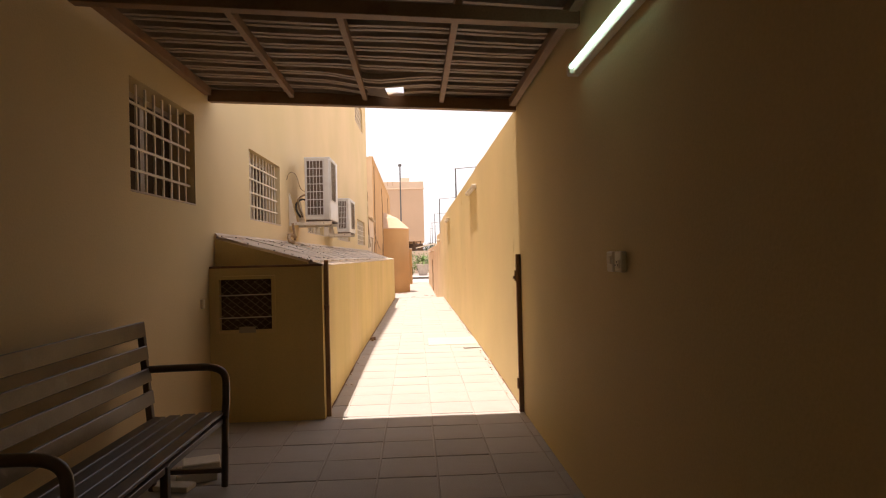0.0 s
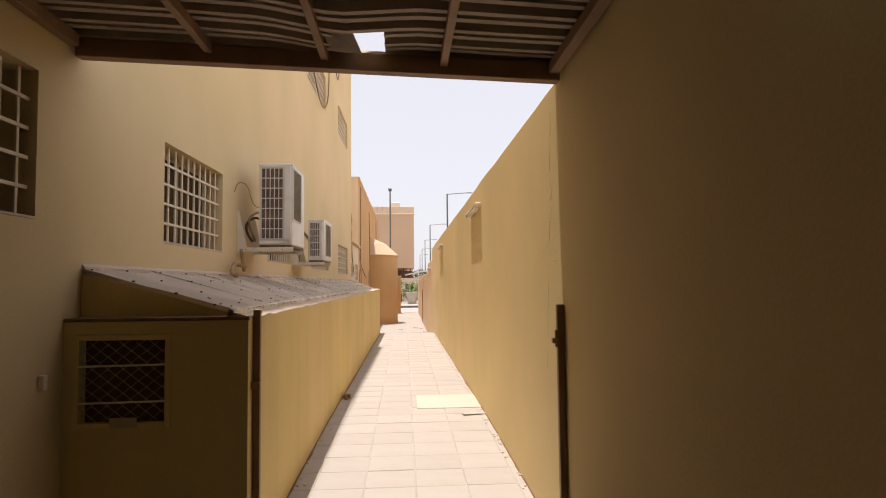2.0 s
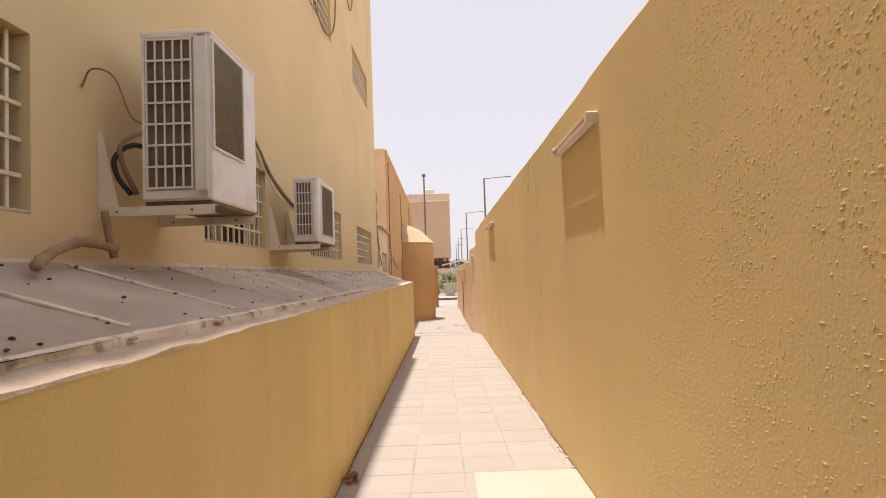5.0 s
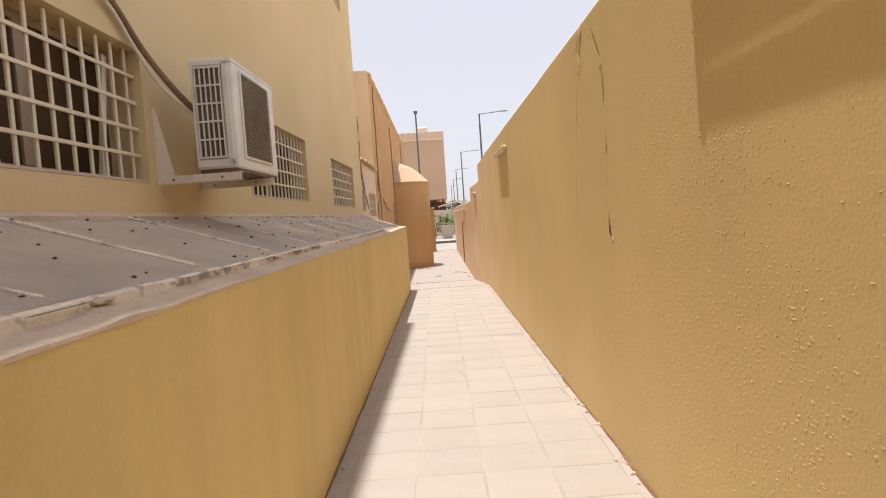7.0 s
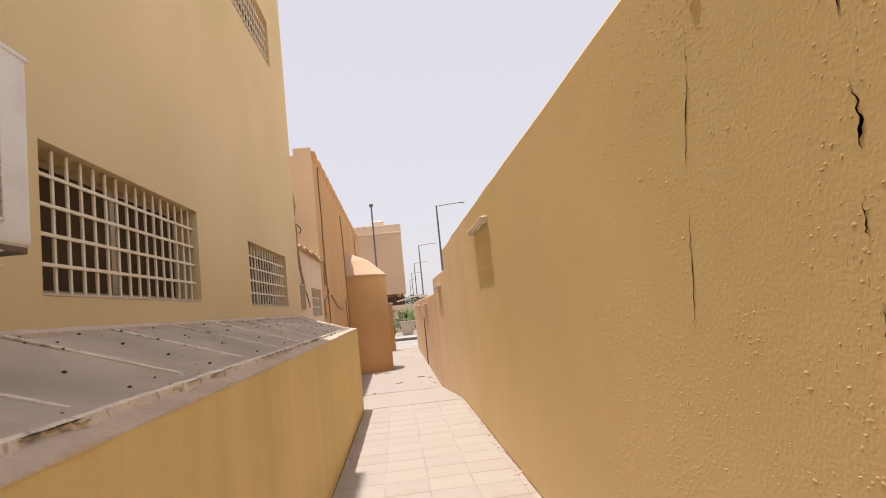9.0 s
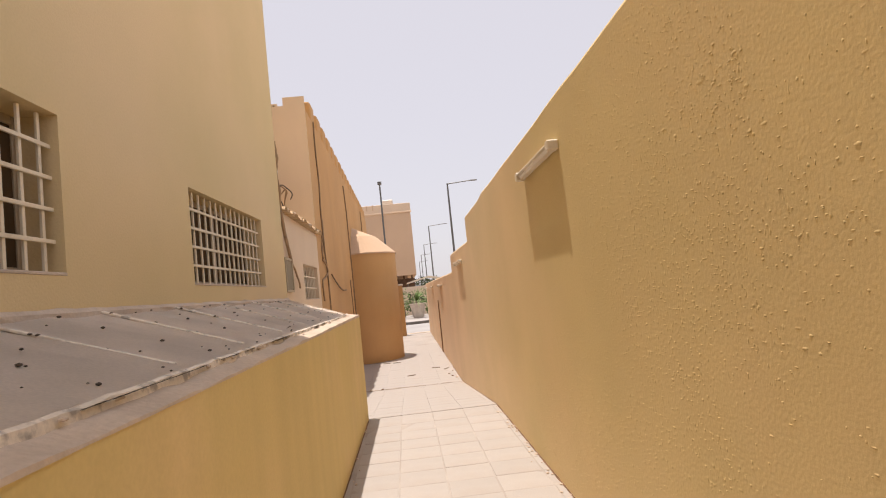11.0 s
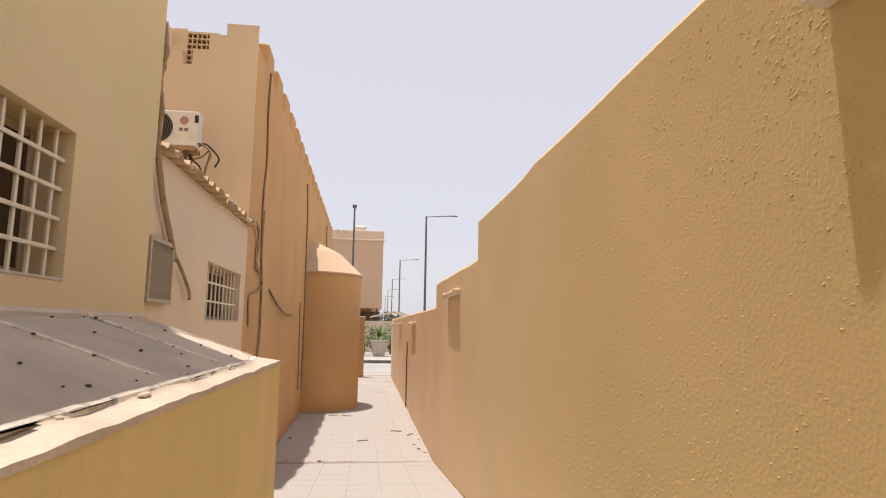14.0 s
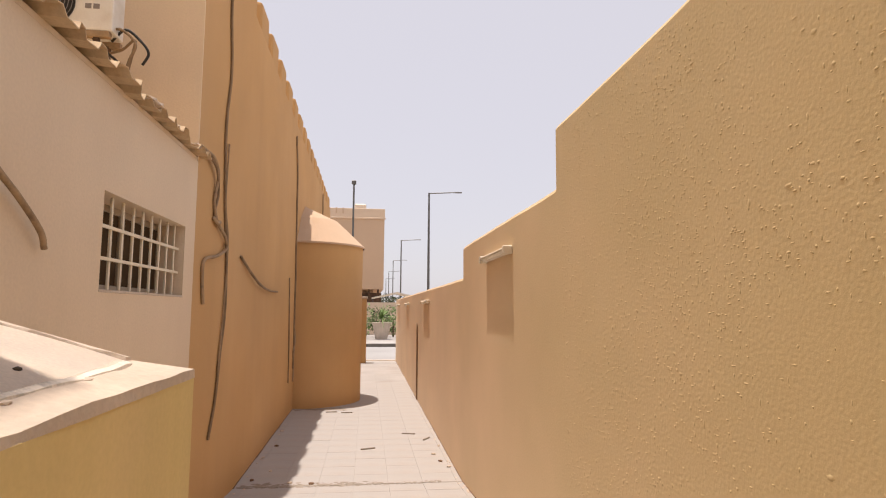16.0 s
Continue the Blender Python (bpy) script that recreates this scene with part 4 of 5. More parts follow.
for sgn in (-1, 1):
    for k in range(-20, 60):
        a0, c0 = 0.03, 0.018 * k
        ends = []
        for yy in [0.03 + 0.44 * q / 60 for q in range(61)]:
            zz = c0 + (yy - a0) * 0.62 if sgn > 0 else c0 + 0.354 - (yy - a0) * 0.62 - 0.354 + 0.03
            if 0.03 <= zz <= 0.42:
                ends.append((0.034 + 0.002 * sgn, yy, zz))
        if len(ends) > 2:
            tube(bm, [ends[0], ends[-1]], 0.003, 4)
part("wire_mesh", bm, VENT, vent, "beige expanded-metal mesh")
# Thin plate whose brown stands for the recess's shade.
part("dark_recess", boxes((0.013, 0.016, 0.031, 0.469, 0.031, 0.419)), FOAM, vent, "brown plate standing for the shaded recess behind the mesh")
cable("insulated_pipe", [(-1.60, 19.82, 3.08), (-1.575, 19.84, 2.98), (-1.56, 19.86, 2.82), (-1.56, 20.02, 2.55), (-1.56, 20.25, 2.3), (-1.57, 20.42, 2.16)], [0.022 + 0.007 * abs(noise.noise((k * 0.7, 2, 9))) - (0.006 if k > 26 else 0) for k in range(31)], FOAM, "perished foam-wrapped pipe running down the corner", 8, category="pipe")
cable("insulated_pipe", [(-1.565, 20.38, 2.2), (-1.55, 20.47, 2.13), (-1.56, 20.63, 2.06), (-1.56, 20.80, 1.95), (-1.565, 20.85, 1.88)], 0.014, FOAM, "loose end of foam-wrapped pipe", 7, category="pipe")
cable("insulated_pipe", [(-1.555, 19.84, 2.95), (-1.55, 19.83, 3.15), (-1.57, 19.82, 3.35), (-1.55, 19.825, 3.55), (-1.565, 19.82, 3.78)], [0.014 + 0.016 * abs(noise.noise((k * 1.7, 5, 3))) for k in range(25)], FOAM, "perished foam-wrapped pipe climbing the house corner", 8, category="pipe")
cable("wire", [(-1.60, 19.84, 3.2), (-1.59, 19.845, 3.12), (-1.565, 19.85, 3.04), (-1.585, 19.85, 2.95), (-1.57, 19.86, 2.86)], 0.013, BLACK, "black wire along the house corner")

ac = thing("air_conditioner", "white rooftop air conditioner with round fan on a wooden stand", "air conditioner", pose(-2.82, 22.75, 3.74), group="outdoor air conditioners")
bm = boxes((0, 0.68, 0, 0.22, 0, 0.42))
soft(bm, 0.015, 2)
part("body", bm, ACWHITE, ac)
bm = bmesh.new()
bmesh.ops.create_cone(bm, cap_ends=True, segments=28, radius1=0.185, radius2=0.185, depth=0.012, matrix=pose(0.22, -0.006, 0.21, 90, 0, 0))
fan = part("fan_opening", bm, BLACK, ac)
for k in range(6):
    r = 0.03 + 0.028 * k
    pts = [(0.22 + r * math.cos(a), -0.016, 0.21 + r * math.sin(a)) for a in (2 * math.pi * s / 20 for s in range(21))]
    part("fan_guard_ring", tube(bmesh.new(), pts, 0.003, 4, False), GREYMARK, fan)
bm = bmesh.new()
bmesh.ops.create_cone(bm, cap_ends=True, segments=20, radius1=0.05, radius2=0.05, depth=0.004, matrix=pose(0.53, -0.002, 0.30, 90, 0, 0))
part("logo_disc", bm, PINK, ac, "round pinkish maker's mark")
part("logo_bars", boxes((0.475, 0.52, -0.003, 0.0, 0.17, 0.21), (0.535, 0.58, -0.003, 0.0, 0.17, 0.21)), GREYMARK, ac, "plain grey mark")
part("handle", boxes((0.645, 0.685, -0.004, 0.02, 0.28, 0.37), bevel=0.003), BLACK, ac)
stand = thing("stand", "rough brown timber stand carrying the rooftop unit", "stand", pose(-2.82, 22.75, 2.95))
for x in (0.06, 0.56):
    for y in (0.03, 0.23):
        part("leg", boxes((x - 0.02, x + 0.02, y - 0.02, y + 0.02, -0.02, 0.76), bevel=0.003), WOOD, stand)
part("rail", boxes((0.0, 0.66, 0.0, 0.05, 0.74, 0.79), bevel=0.003), FOAM, stand)
part("rail", boxes((0.0, 0.66, 0.21, 0.26, 0.74, 0.79), bevel=0.003), FOAM, stand)
for k, pts in enumerate(([(-2.2, 22.85, 3.80), (-2.08, 22.8, 3.77), (-1.98, 22.8, 3.66), (-2.03, 22.8, 3.5), (-2.1, 22.85, 3.15)],
                         [(-2.2, 22.9, 3.72), (-2.08, 22.85, 3.80), (-1.97, 22.85, 3.72), (-1.90, 22.85, 3.62), (-1.94, 22.85, 3.52)],
                         [(-2.22, 22.9, 3.62), (-2.1, 22.86, 3.64), (-2.0, 22.84, 3.71), (-2.05, 22.86, 3.45), (-2.06, 22.88, 3.1)],
                         [(-2.3, 22.8, 3.70), (-2.18, 22.8, 3.58), (-2.1, 22.82, 3.5), (-2.04, 22.84, 3.3)])):
    cable("refrigerant_pipe", pts, 0.011, BLACK if k % 2 else CABLE, "tattered dark pipe hanging off the rooftop unit", group="rooftop pipes")

screen = thing("lattice_screen", "pale openwork block screen on the parapet", "screen", pose(-2.55, 23.46, 4.92))
bm = pierced(0, 0.40, 0, 0.57, 0, 0.06, [(0.012 + 0.06 * i, 0.062 + 0.06 * i, 0.02 + 0.077 * j, 0.085 + 0.077 * j) for i in range(6) for j in range(7)])
bmesh.ops.transform(bm, matrix=Matrix(((0, 1, 0, 0), (1, 0, 0, 0), (0, 0, 1, 0), (0, 0, 0, 1))), verts=bm.verts[:])
part("lattice", bm, PALE, screen)
# Panel added behind the lattice so that its openings read dark.
part("backing_panel", boxes((0.0, 0.40, 0.062, 0.07, 0.0, 0.57)), RUST, screen, "dark brown panel added to darken the openings")
part("frame_post", boxes((-0.20, 0.0, -0.01, 0.07, 0.2, 0.60), bevel=0.004), PALE, screen)

# wires on the crenellated wall
X = -1.585
for knots, r, mt in (
        ([(X, 24.22, 5.3), (X, 24.16, 4.7), (X, 24.27, 4.04), (X, 24.14, 3.43), (X, 24.23, 2.65), (X, 24.37, 2.2), (X, 24.41, 1.61), (X, 24.28, 1.2), (X, 24.15, 0.75), (X, 23.95, 0.42)], 0.015, CABLE),
        ([(X, 24.30, 3.3), (X, 24.25, 2.7), (X, 24.42, 2.3), (X, 24.36, 1.7), (X, 24.20, 1.0)], 0.009, FOAM),
        ([(X, 23.3, 3.0), (X + 0.03, 23.62, 2.98), (X + 0.02, 23.83, 2.86), (X, 23.80, 2.62), (X + 0.01, 23.90, 2.44), (X + 0.02, 24.20, 2.33), (X + 0.01, 24.30, 2.22), (X, 23.98, 2.12), (X, 23.55, 2.05), (X, 23.50, 1.89), (X, 23.56, 1.66)], 0.016, FOAM),
        ([(X, 23.35, 2.97), (X + 0.03, 23.68, 2.93), (X + 0.01, 23.90, 2.72), (X, 23.83, 2.50), (X + 0.01, 24.0, 2.40)], 0.013, CABLE),
        ([(X, 23.78, 2.46), (X + 0.02, 23.88, 2.42), (X + 0.01, 24.0, 2.45)], 0.018, FOAM),
        ([(X, 25.08, 2.21), (X + 0.02, 25.6, 2.06), (X + 0.04, 26.2, 1.93), (X + 0.04, 26.9, 1.88), (X + 0.01, 27.9, 1.89)], 0.016, CABLE),
        ([(X, 29.89, 5.0), (X, 30.19, 4.29), (X, 30.28, 3.5), (X, 30.32, 3.01), (X, 30.42, 2.2), (X, 30.40, 1.58), (X, 30.46, 0.85), (X, 30.37, 0.45)], 0.02, CABLE),
        ([(X, 30.40, 1.3), (X + 0.01, 30.52, 1.0), (X, 30.38, 0.75), (X, 30.50, 0.4), (X, 30.42, 0.2)], 0.018, FOAM),
        ([(X, 29.46, 2.19), (X, 29.61, 1.36), (X, 29.7, 0.8), (X, 29.72, 0.25)], 0.012, CABLE),
        ([(X, 37.0, 5.2), (X, 37.1, 4.4), (X, 37.0, 3.6)], 0.02, CABLE)):
    cable("wall_cable", knots, r, mt, "weathered brown cable running down the orange wall", group="wall cables")
solid("roof_dish", boxes((-0.02, 0.02, -0.02, 0.02, 0, 0.3), (-0.12, 0.06, -0.2, 0.2, 0.25, 0.55), bevel=0.02), WHITE, "small pale fixture on the wall top", "fixture", m=pose(-1.72, 33.4, 5.26))
cable("downpipe", [(0.985, 31.75, LOW), (0.985, 31.75, 0.5), (0.985, 31.75, 1.32)], 0.02, STEEL, "thin dark brown pipe standing against the boundary wall", category="pipe")

# ---- passage floor details ----
solid("cover_plate", boxes((0.20, 0.995, 8.62, 9.48, 0.03, 0.073), bevel=0.004), SLAB, "pale yellowish concrete cover plate set in the tiles", "cover plate")
solid("loose_tile", boxes((-0.14, 0.14, -0.05, 0.05, 0, 0.012), bevel=0.003), TILE, "broken tile strip lying by the wall", "tile", m=pose(0.86, 8.25, 0.068, 0, 2, 12))
bm = bmesh.new()
for k in range(9):
    bmesh.ops.create_icosphere(bm, subdivisions=1, radius=random.uniform(0.015, 0.035), matrix=Matrix.Translation((random.uniform(-0.04, 0.05), random.uniform(-0.07, 0.07), random.uniform(0.01, 0.04))) @ Matrix.Diagonal((1, 1.3, 0.7, 1)))
solid("leaf_litter", bm, RUST, "small heap of dry reddish-brown leaves by the shed wall", "litter", "stuff", m=pose(SX(9.4) + 0.07, 9.4, 0.065))
bm = bmesh.new()
for k in range(420):
    y = random.uniform(5, 41)
    near = random.random() < 0.75
    x = 1.0 - abs(random.gauss(0, 0.035)) - 0.008 if near else (SX(y) + abs(random.gauss(0, 0.03)) + 0.01 if y < 20 else -1.58 + abs(random.gauss(0, 0.06)))
    z = FZ(y)
    r = random.uniform(0.006, 0.018)
    bmesh.ops.create_icosphere(bm, subdivisions=1, radius=r, matrix=Matrix.Translation((x, y, z + r * 0.3)) @ Matrix.Diagonal((1, random.uniform(0.8, 2), 0.6, 1)))
solid("grit", bm, LEDGE, "crumbled plaster and grit along the wall bases", "grit", "stuff")
for x, y, r in ((-0.1, 27.0, 20), (0.55, 28.0, -10), (0.8, 27.6, 60), (-0.8, 30.2, 5), (-0.5, 30.1, -5)):
    solid("stick", boxes((-0.11, 0.11, -0.014, 0.016, 0, 0.02), bevel=0.006), DUST, "dark stick lying on the lower paving", "debris", m=pose(x, y, LOW + 0.004, 0, 0, r), group="sticks on the paving")

# raised grains of the rough-cast stucco
rg = np.random.RandomState(11)
verts, faces = [], []
count = 0
while count < 26000:
    y, z = rg.uniform(4.8, 21.5), rg.uniform(0.03, 2.74)
    dense = noise.noise((y * 0.8, z * 0.8, 9.0)) * 0.7 + noise.noise((y * 3.0, z * 3.0, 2.0)) * 0.5
    if rg.rand() > max(0.06, min(1.0, 0.35 + 1.3 * dense)):
        continue
    r_, hgt = rg.uniform(0.003, 0.0085) * (1.6 if rg.rand() < 0.10 else 1.0), rg.uniform(0.0006, 0.0019)
    base, a0, sq = len(verts), rg.uniform(0, 6.28), rg.uniform(0.5, 1.9)
    for k in range(5):
        a = a0 + 6.283 * k / 5
        verts.append((1.0005, y + r_ * sq * math.cos(a) * rg.uniform(0.7, 1.2), z + r_ / sq * math.sin(a) * rg.uniform(0.7, 1.2)))
    for k in range(5):
        a = a0 + 6.283 * k / 5
        verts.append((1.0 - hgt * 0.8, y + 0.55 * r_ * sq * math.cos(a), z + 0.55 * r_ / sq * math.sin(a)))
    verts.append((1.0 - hgt, y, z))
    for k in range(5):
        q = (k + 1) % 5
        faces.append((base + k, base + 5 + k, base + 5 + q, base + q))
        faces.append((base + 5 + k, base + 10, base + 5 + q))
    count += 1
me = bpy.data.meshes.new("stucco_grains")
me.from_pydata(verts, [], faces)
me.polygons.foreach_set("use_smooth", [True] * len(me.polygons))
me.materials.append(OCHRE)
tagged(new("stucco_grains", me), "ochre rough-cast grains standing proud of the stucco", "stucco", kind="stuff")

# dirt gathered where the walls meet the paving


def dirt_seam(nm, ys_, xf, zf, side):
    rows_ = []
    for y in ys_:
        w = 0.010 + 0.012 * abs(noise.noise((y * 3.1, side, 1))) + (0.012 if noise.noise((y * 1.1, side, 6)) > 0.25 else 0)
        h = 0.006 + 0.012 * abs(noise.noise((y * 4.3, side, 3)))
        x, z = xf(y), zf(y)
        rows_.append([(x, y, z - 0.01), (x, y, z + h), (x + side * w * 0.5, y, z + h * 0.5), (x + side * w, y, z - 0.01)])
    solid(nm, prism(rows_), SEAM, "dark dirt seam along the wall base", "dirt", "stuff")


dirt_seam("dirt_seam", [4.8 + 0.09 * k for k in range(413)], lambda y: 0.999, lambda y: FZ(y) + (0.0 if y < 20.06 else 0.004), -1)
dirt_seam("dirt_seam", [4.8 + 0.09 * k for k in range(169)], lambda y: SX(y) + 0.001, FZ, 1)
dirt_seam("dirt_seam", [25.2 + 0.12 * k for k in range(45)], lambda y: -1.599, lambda y: LOW + 0.004, 1)

rnd = random.Random(41)
bm = bmesh.new()
for k in range(420):
    x = rnd.uniform(-1.55, 0.75)
    dense = 1 if x < 0.1 else 0.5
    y = 25.25 + 0.05 * noise.noise((x * 2, 0, 4)) + rnd.gauss(0, 0.05 * dense)
    rr = rnd.uniform(0.006, 0.024) * dense
    bmesh.ops.create_icosphere(bm, subdivisions=1, radius=rr, matrix=Matrix.Translation((x, y, LOW + 0.005)) @ Matrix.Diagonal((rnd.uniform(1, 2.5), 1, 0.25, 1)))
for k in range(150):
    x = rnd.uniform(-1.56, -0.55)
    y = 30.60 + 0.06 * noise.noise((x * 3, 2, 4)) + rnd.gauss(0, 0.05) - 0.10 * max(0, x + 1.2)
    bmesh.ops.create_icosphere(bm, subdivisions=1, radius=rnd.uniform(0.02, 0.06), matrix=Matrix.Translation((x, y, LOW + 0.006)) @ Matrix.Diagonal((rnd.uniform(1, 2.5), 1, 0.12, 1)))
solid("dirt_patch", bm, DUST, "scattered grey-brown dirt where the ramp meets the paving", "dirt", "stuff")

for k, (x, y) in enumerate(((-1.45, 25.5), (-1.30, 25.9), (-1.50, 26.6), (-1.42, 27.3), (-1.50, 28.4), (-1.0, 25.35), (0.85, 26.2), (0.92, 25.9), (0.80, 26.6), (-0.75, 25.3), (0.93, 27.1))):
    bm = bmesh.new()
    bmesh.ops.create_icosphere(bm, subdivisions=1, radius=0.028, matrix=Matrix.Diagonal((1.3, 0.9, 0.6, 1)))
    for v in bm.verts:
        v.co *= rnd.uniform(0.7, 1.25)
    solid("rubble_chip", bm, LEDGE if k % 3 else RUST, "small chip of rubble lying on the lower paving", "rubble", group="chips on the paving", m=pose(x, y, LOW + 0.014, 0, 0, rnd.uniform(0, 180)))

# cracks in the boundary wall


def crack(knots, wmax, seed):
    """A ragged dark strip, the crack's shade put into its colour, along a smooth line of (y, z) knots, widest a third
    of the way from its end.
    """
    rnd = random.Random(seed)
    pts = curve_points([(0, y, z) for y, z in knots], 7)
    bm, l, r = bmesh.new(), [], []
    for k, p in enumerate(pts):
        f = k / (len(pts) - 1)
        w = wmax * (0.25 + 0.75 * rnd.random()) * math.sin(math.pi * min(0.98, max(0.02, f ** 1.4)))
        yy = p.y + rnd.uniform(-0.006, 0.006)
        l.append(bm.verts.new((0.9975, yy - w, p.z)))
        r.append(bm.verts.new((0.9975, yy + w * rnd.uniform(0.5, 1), p.z)))
    for k in range(len(pts) - 1):
        bm.faces.new((l[k], r[k], r[k + 1], l[k + 1]))
    bmesh.ops.solidify(bm, geom=bm.faces[:], thickness=0.002)
    solid("wall_crack", bm, CRACK, "dark crack in the ochre stucco", "crack", group="wall cracks")


def blister(y, z, ly, lz, out, seed):
    """A lifted flake of plaster: a lens that stands off the wall at its lower lip."""
    rnd = random.Random(seed)
    bm, n = bmesh.new(), 12
    rim = []
    for k in range(n):
        a = 2 * math.pi * k / n
        q = rnd.uniform(0.8, 1.15)
        rim.append(bm.verts.new((1.001, y + ly * q * math.cos(a), z + lz * q * math.sin(a))))
    top = [bm.verts.new((1.0 - out * (1.0 if v.co.z < z else 0.6), y + (v.co.y - y) * 0.62, z + (v.co.z - z) * 0.7)) for v in rim]
    for k in range(n):
        bm.faces.new((rim[k], rim[(k + 1) % n], top[(k + 1) % n], top[k]))
    bm.faces.new(top)
    solid("plaster_blister", bm, OCHRE, "lifted flake of ochre plaster beside a crack", "plaster flake", group="plaster flakes")


crack([(11.23, 2.84), (11.30, 2.74), (11.38, 2.62), (11.45, 2.54)], 0.012, 1)
crack([(11.36, 2.83), (11.40, 2.74), (11.46, 2.66)], 0.010, 12)
crack([(11.47, 2.53), (11.50, 2.35), (11.55, 2.18), (11.60, 2.0)], 0.0050, 2)
crack([(11.60, 1.97), (11.63, 1.80), (11.66, 1.62), (11.69, 1.47)], 0.0045, 10)
crack([(11.09, 2.80), (11.02, 2.70), (10.96, 2.62), (10.83, 2.46)], 0.007, 3)
crack([(10.83, 2.44), (10.83, 2.34), (10.84, 2.20)], 0.006, 4)
crack([(10.84, 2.06), (10.83, 1.98), (10.84, 1.90)], 0.009, 5)
crack([(10.85, 1.82), (10.86, 1.76), (10.86, 1.71)], 0.005, 11)
crack([(10.85, 1.57), (10.85, 1.50), (10.84, 1.44), (10.82, 1.40)], 0.021, 6)
crack([(10.84, 1.22), (10.84, 1.16)], 0.004, 7)
crack([(10.3, 0.45), (10.38, 0.52), (10.46, 0.60)], 0.004, 8)
crack([(9.45, 0.18), (9.47, 0.26)], 0.005, 9)
blister(11.40, 2.58, 0.045, 0.085, 0.008, 1)
blister(11.33, 2.78, 0.05, 0.05, 0.006, 2)
blister(10.87, 2.47, 0.04, 0.04, 0.005, 3)
blister(10.80, 1.395, 0.022, 0.025, 0.005, 4)
# lumpy plaster bead where the canopy once met the wall
for k, (y, z, lz) in enumerate(((4.93, 2.62, 0.09), (4.96, 2.42, 0.12), (4.94, 2.2, 0.08), (5.0, 1.95, 0.10), (5.06, 1.55, 0.13), (5.09, 1.36, 0.12), (5.12, 1.1, 0.08))):
    blister(y, z, 0.03, lz, 0.003, 20 + k)

# ---- beyond the street ----
far = thing("far_house", "large tan rendered house with an overhanging upper floor", "house", pose(0, 72.3, -0.3))
part("upper_floor", boxes((-16, 1.27, 0, 14, 3.7, 10.0)), TAN, far)
part("parapet", boxes((-16.1, 1.37, -0.12, 0.2, 10.0, 10.15), (-16, 1.3, -0.05, 0.25, 10.15, 10.95), (1.05, 1.3, 0.25, 14, 10.15, 10.95), bevel=0.03), TANLIGHT, far, "paler parapet band")
for x in (-4.3, -3.7, -3.1, -2.5):
    part("parapet_slot", boxes((x, x + 0.12, -0.09, -0.03, 10.45, 10.98)), TAN, far)
part("ground_floor", boxes((-16, 0.4, 2.2, 14, 0, 3.7)), TAN, far)
part("timber_screen", boxes((-3.0, 1.1, 1.0, 1.15, 1.7, 3.4)), WOOD, far)
for x in (-2.4, -1.6, -0.8, 0.0, 0.8):
    part("column", boxes((x - 0.08, x + 0.08, 0.4, 0.56, 0, 3.7)), WOOD, far)
part("roof_tank", boxes((-1.5, -0.4, 3, 4, 10.0, 11.9), bevel=0.1), WHITE, far)
solid("wall_far", boxes((-14, 14, 64.5, 64.8, -0.46, 2.15)), TANLIGHT, "low pale garden wall beyond the street", "wall", "structure")
bm = prism([[(0.2, y, 2.55), (2.2, y, 3.0), (4.2, y, 2.55), (4.2, y, 2.45), (2.2, y, 2.88), (0.2, y, 2.45)] for y in (66.0, 69.0)])
awn = thing("awning", "white fabric parking shade beyond the garden wall", "awning", pose(0, 0, 0))
part("fabric", bm, WHITE, awn)
for x in (0.3, 4.1):
    part("awning_post", tube(bmesh.new(), [(x, 67.5, -0.46), (x, 67.5, 2.5)], 0.05, 8), POLE, awn)


def palm_pot(x, y, s, seed):
    rnd = random.Random(seed)
    pot = thing("plant_pot", "large pale tapered plant pot on the far pavement", "plant pot", pose(x, y, -0.30), group="pots across the street")
    bm = bmesh.new()
    bmesh.ops.create_cone(bm, cap_ends=True, segments=20, radius1=0.36 * s, radius2=0.58 * s, depth=1.0 * s, matrix=Matrix.Translation((0, 0, 0.5 * s)))
    part("pot", bm, POTTERY, pot, smooth=False)
    part("rim", tube(bmesh.new(), [(0.58 * s * math.cos(a), 0.58 * s * math.sin(a), 1.0 * s) for a in (2 * math.pi * k / 20 for k in range(21))], 0.05 * s, 6, False), POTTERY, pot)
    plant = thing("palm", "green spiky palm growing in the pot", "palm", pose(x, y, -0.30 + 0.98 * s), group="palms across the street")
    part("stem", tube(bmesh.new(), [(0, 0, 0), (0.02, 0, 0.3 * s)], [0.09 * s, 0.06 * s], 8), WOOD, plant)
    bm = bmesh.new()
    for k in range(70):
        a, lift, ln = rnd.uniform(0, 6.28), rnd.uniform(0.05, 1.35), rnd.uniform(0.8, 1.6) * s
        d, side = Vector((math.cos(a), math.sin(a), 0)), Vector((-math.sin(a), math.cos(a), 0))
        prev = None
        for q in range(6):
            f = q / 5
            c = d * (ln * f * math.cos(lift)) + Vector((0, 0, 0.25 * s + ln * f * math.sin(lift) - 0.55 * s * f * f))
            w = 0.05 * s * (1 - f) + 0.008
            cur = (bm.verts.new(c - side * w), bm.verts.new(c + side * w + Vector((0, 0, 0.01))))
            if prev:
                bm.faces.new((prev[0], prev[1], cur[1], cur[0]))
            prev = cur
    part("fronds", bm, LEAF, plant)


palm_pot(0.8, 57.6, 1.05, 1)
palm_pot(-0.75, 58.2, 1.0, 2)
palm_pot(2.6, 58.4, 1.1, 3)
palm_pot(-2.4, 58.0, 1.05, 4)


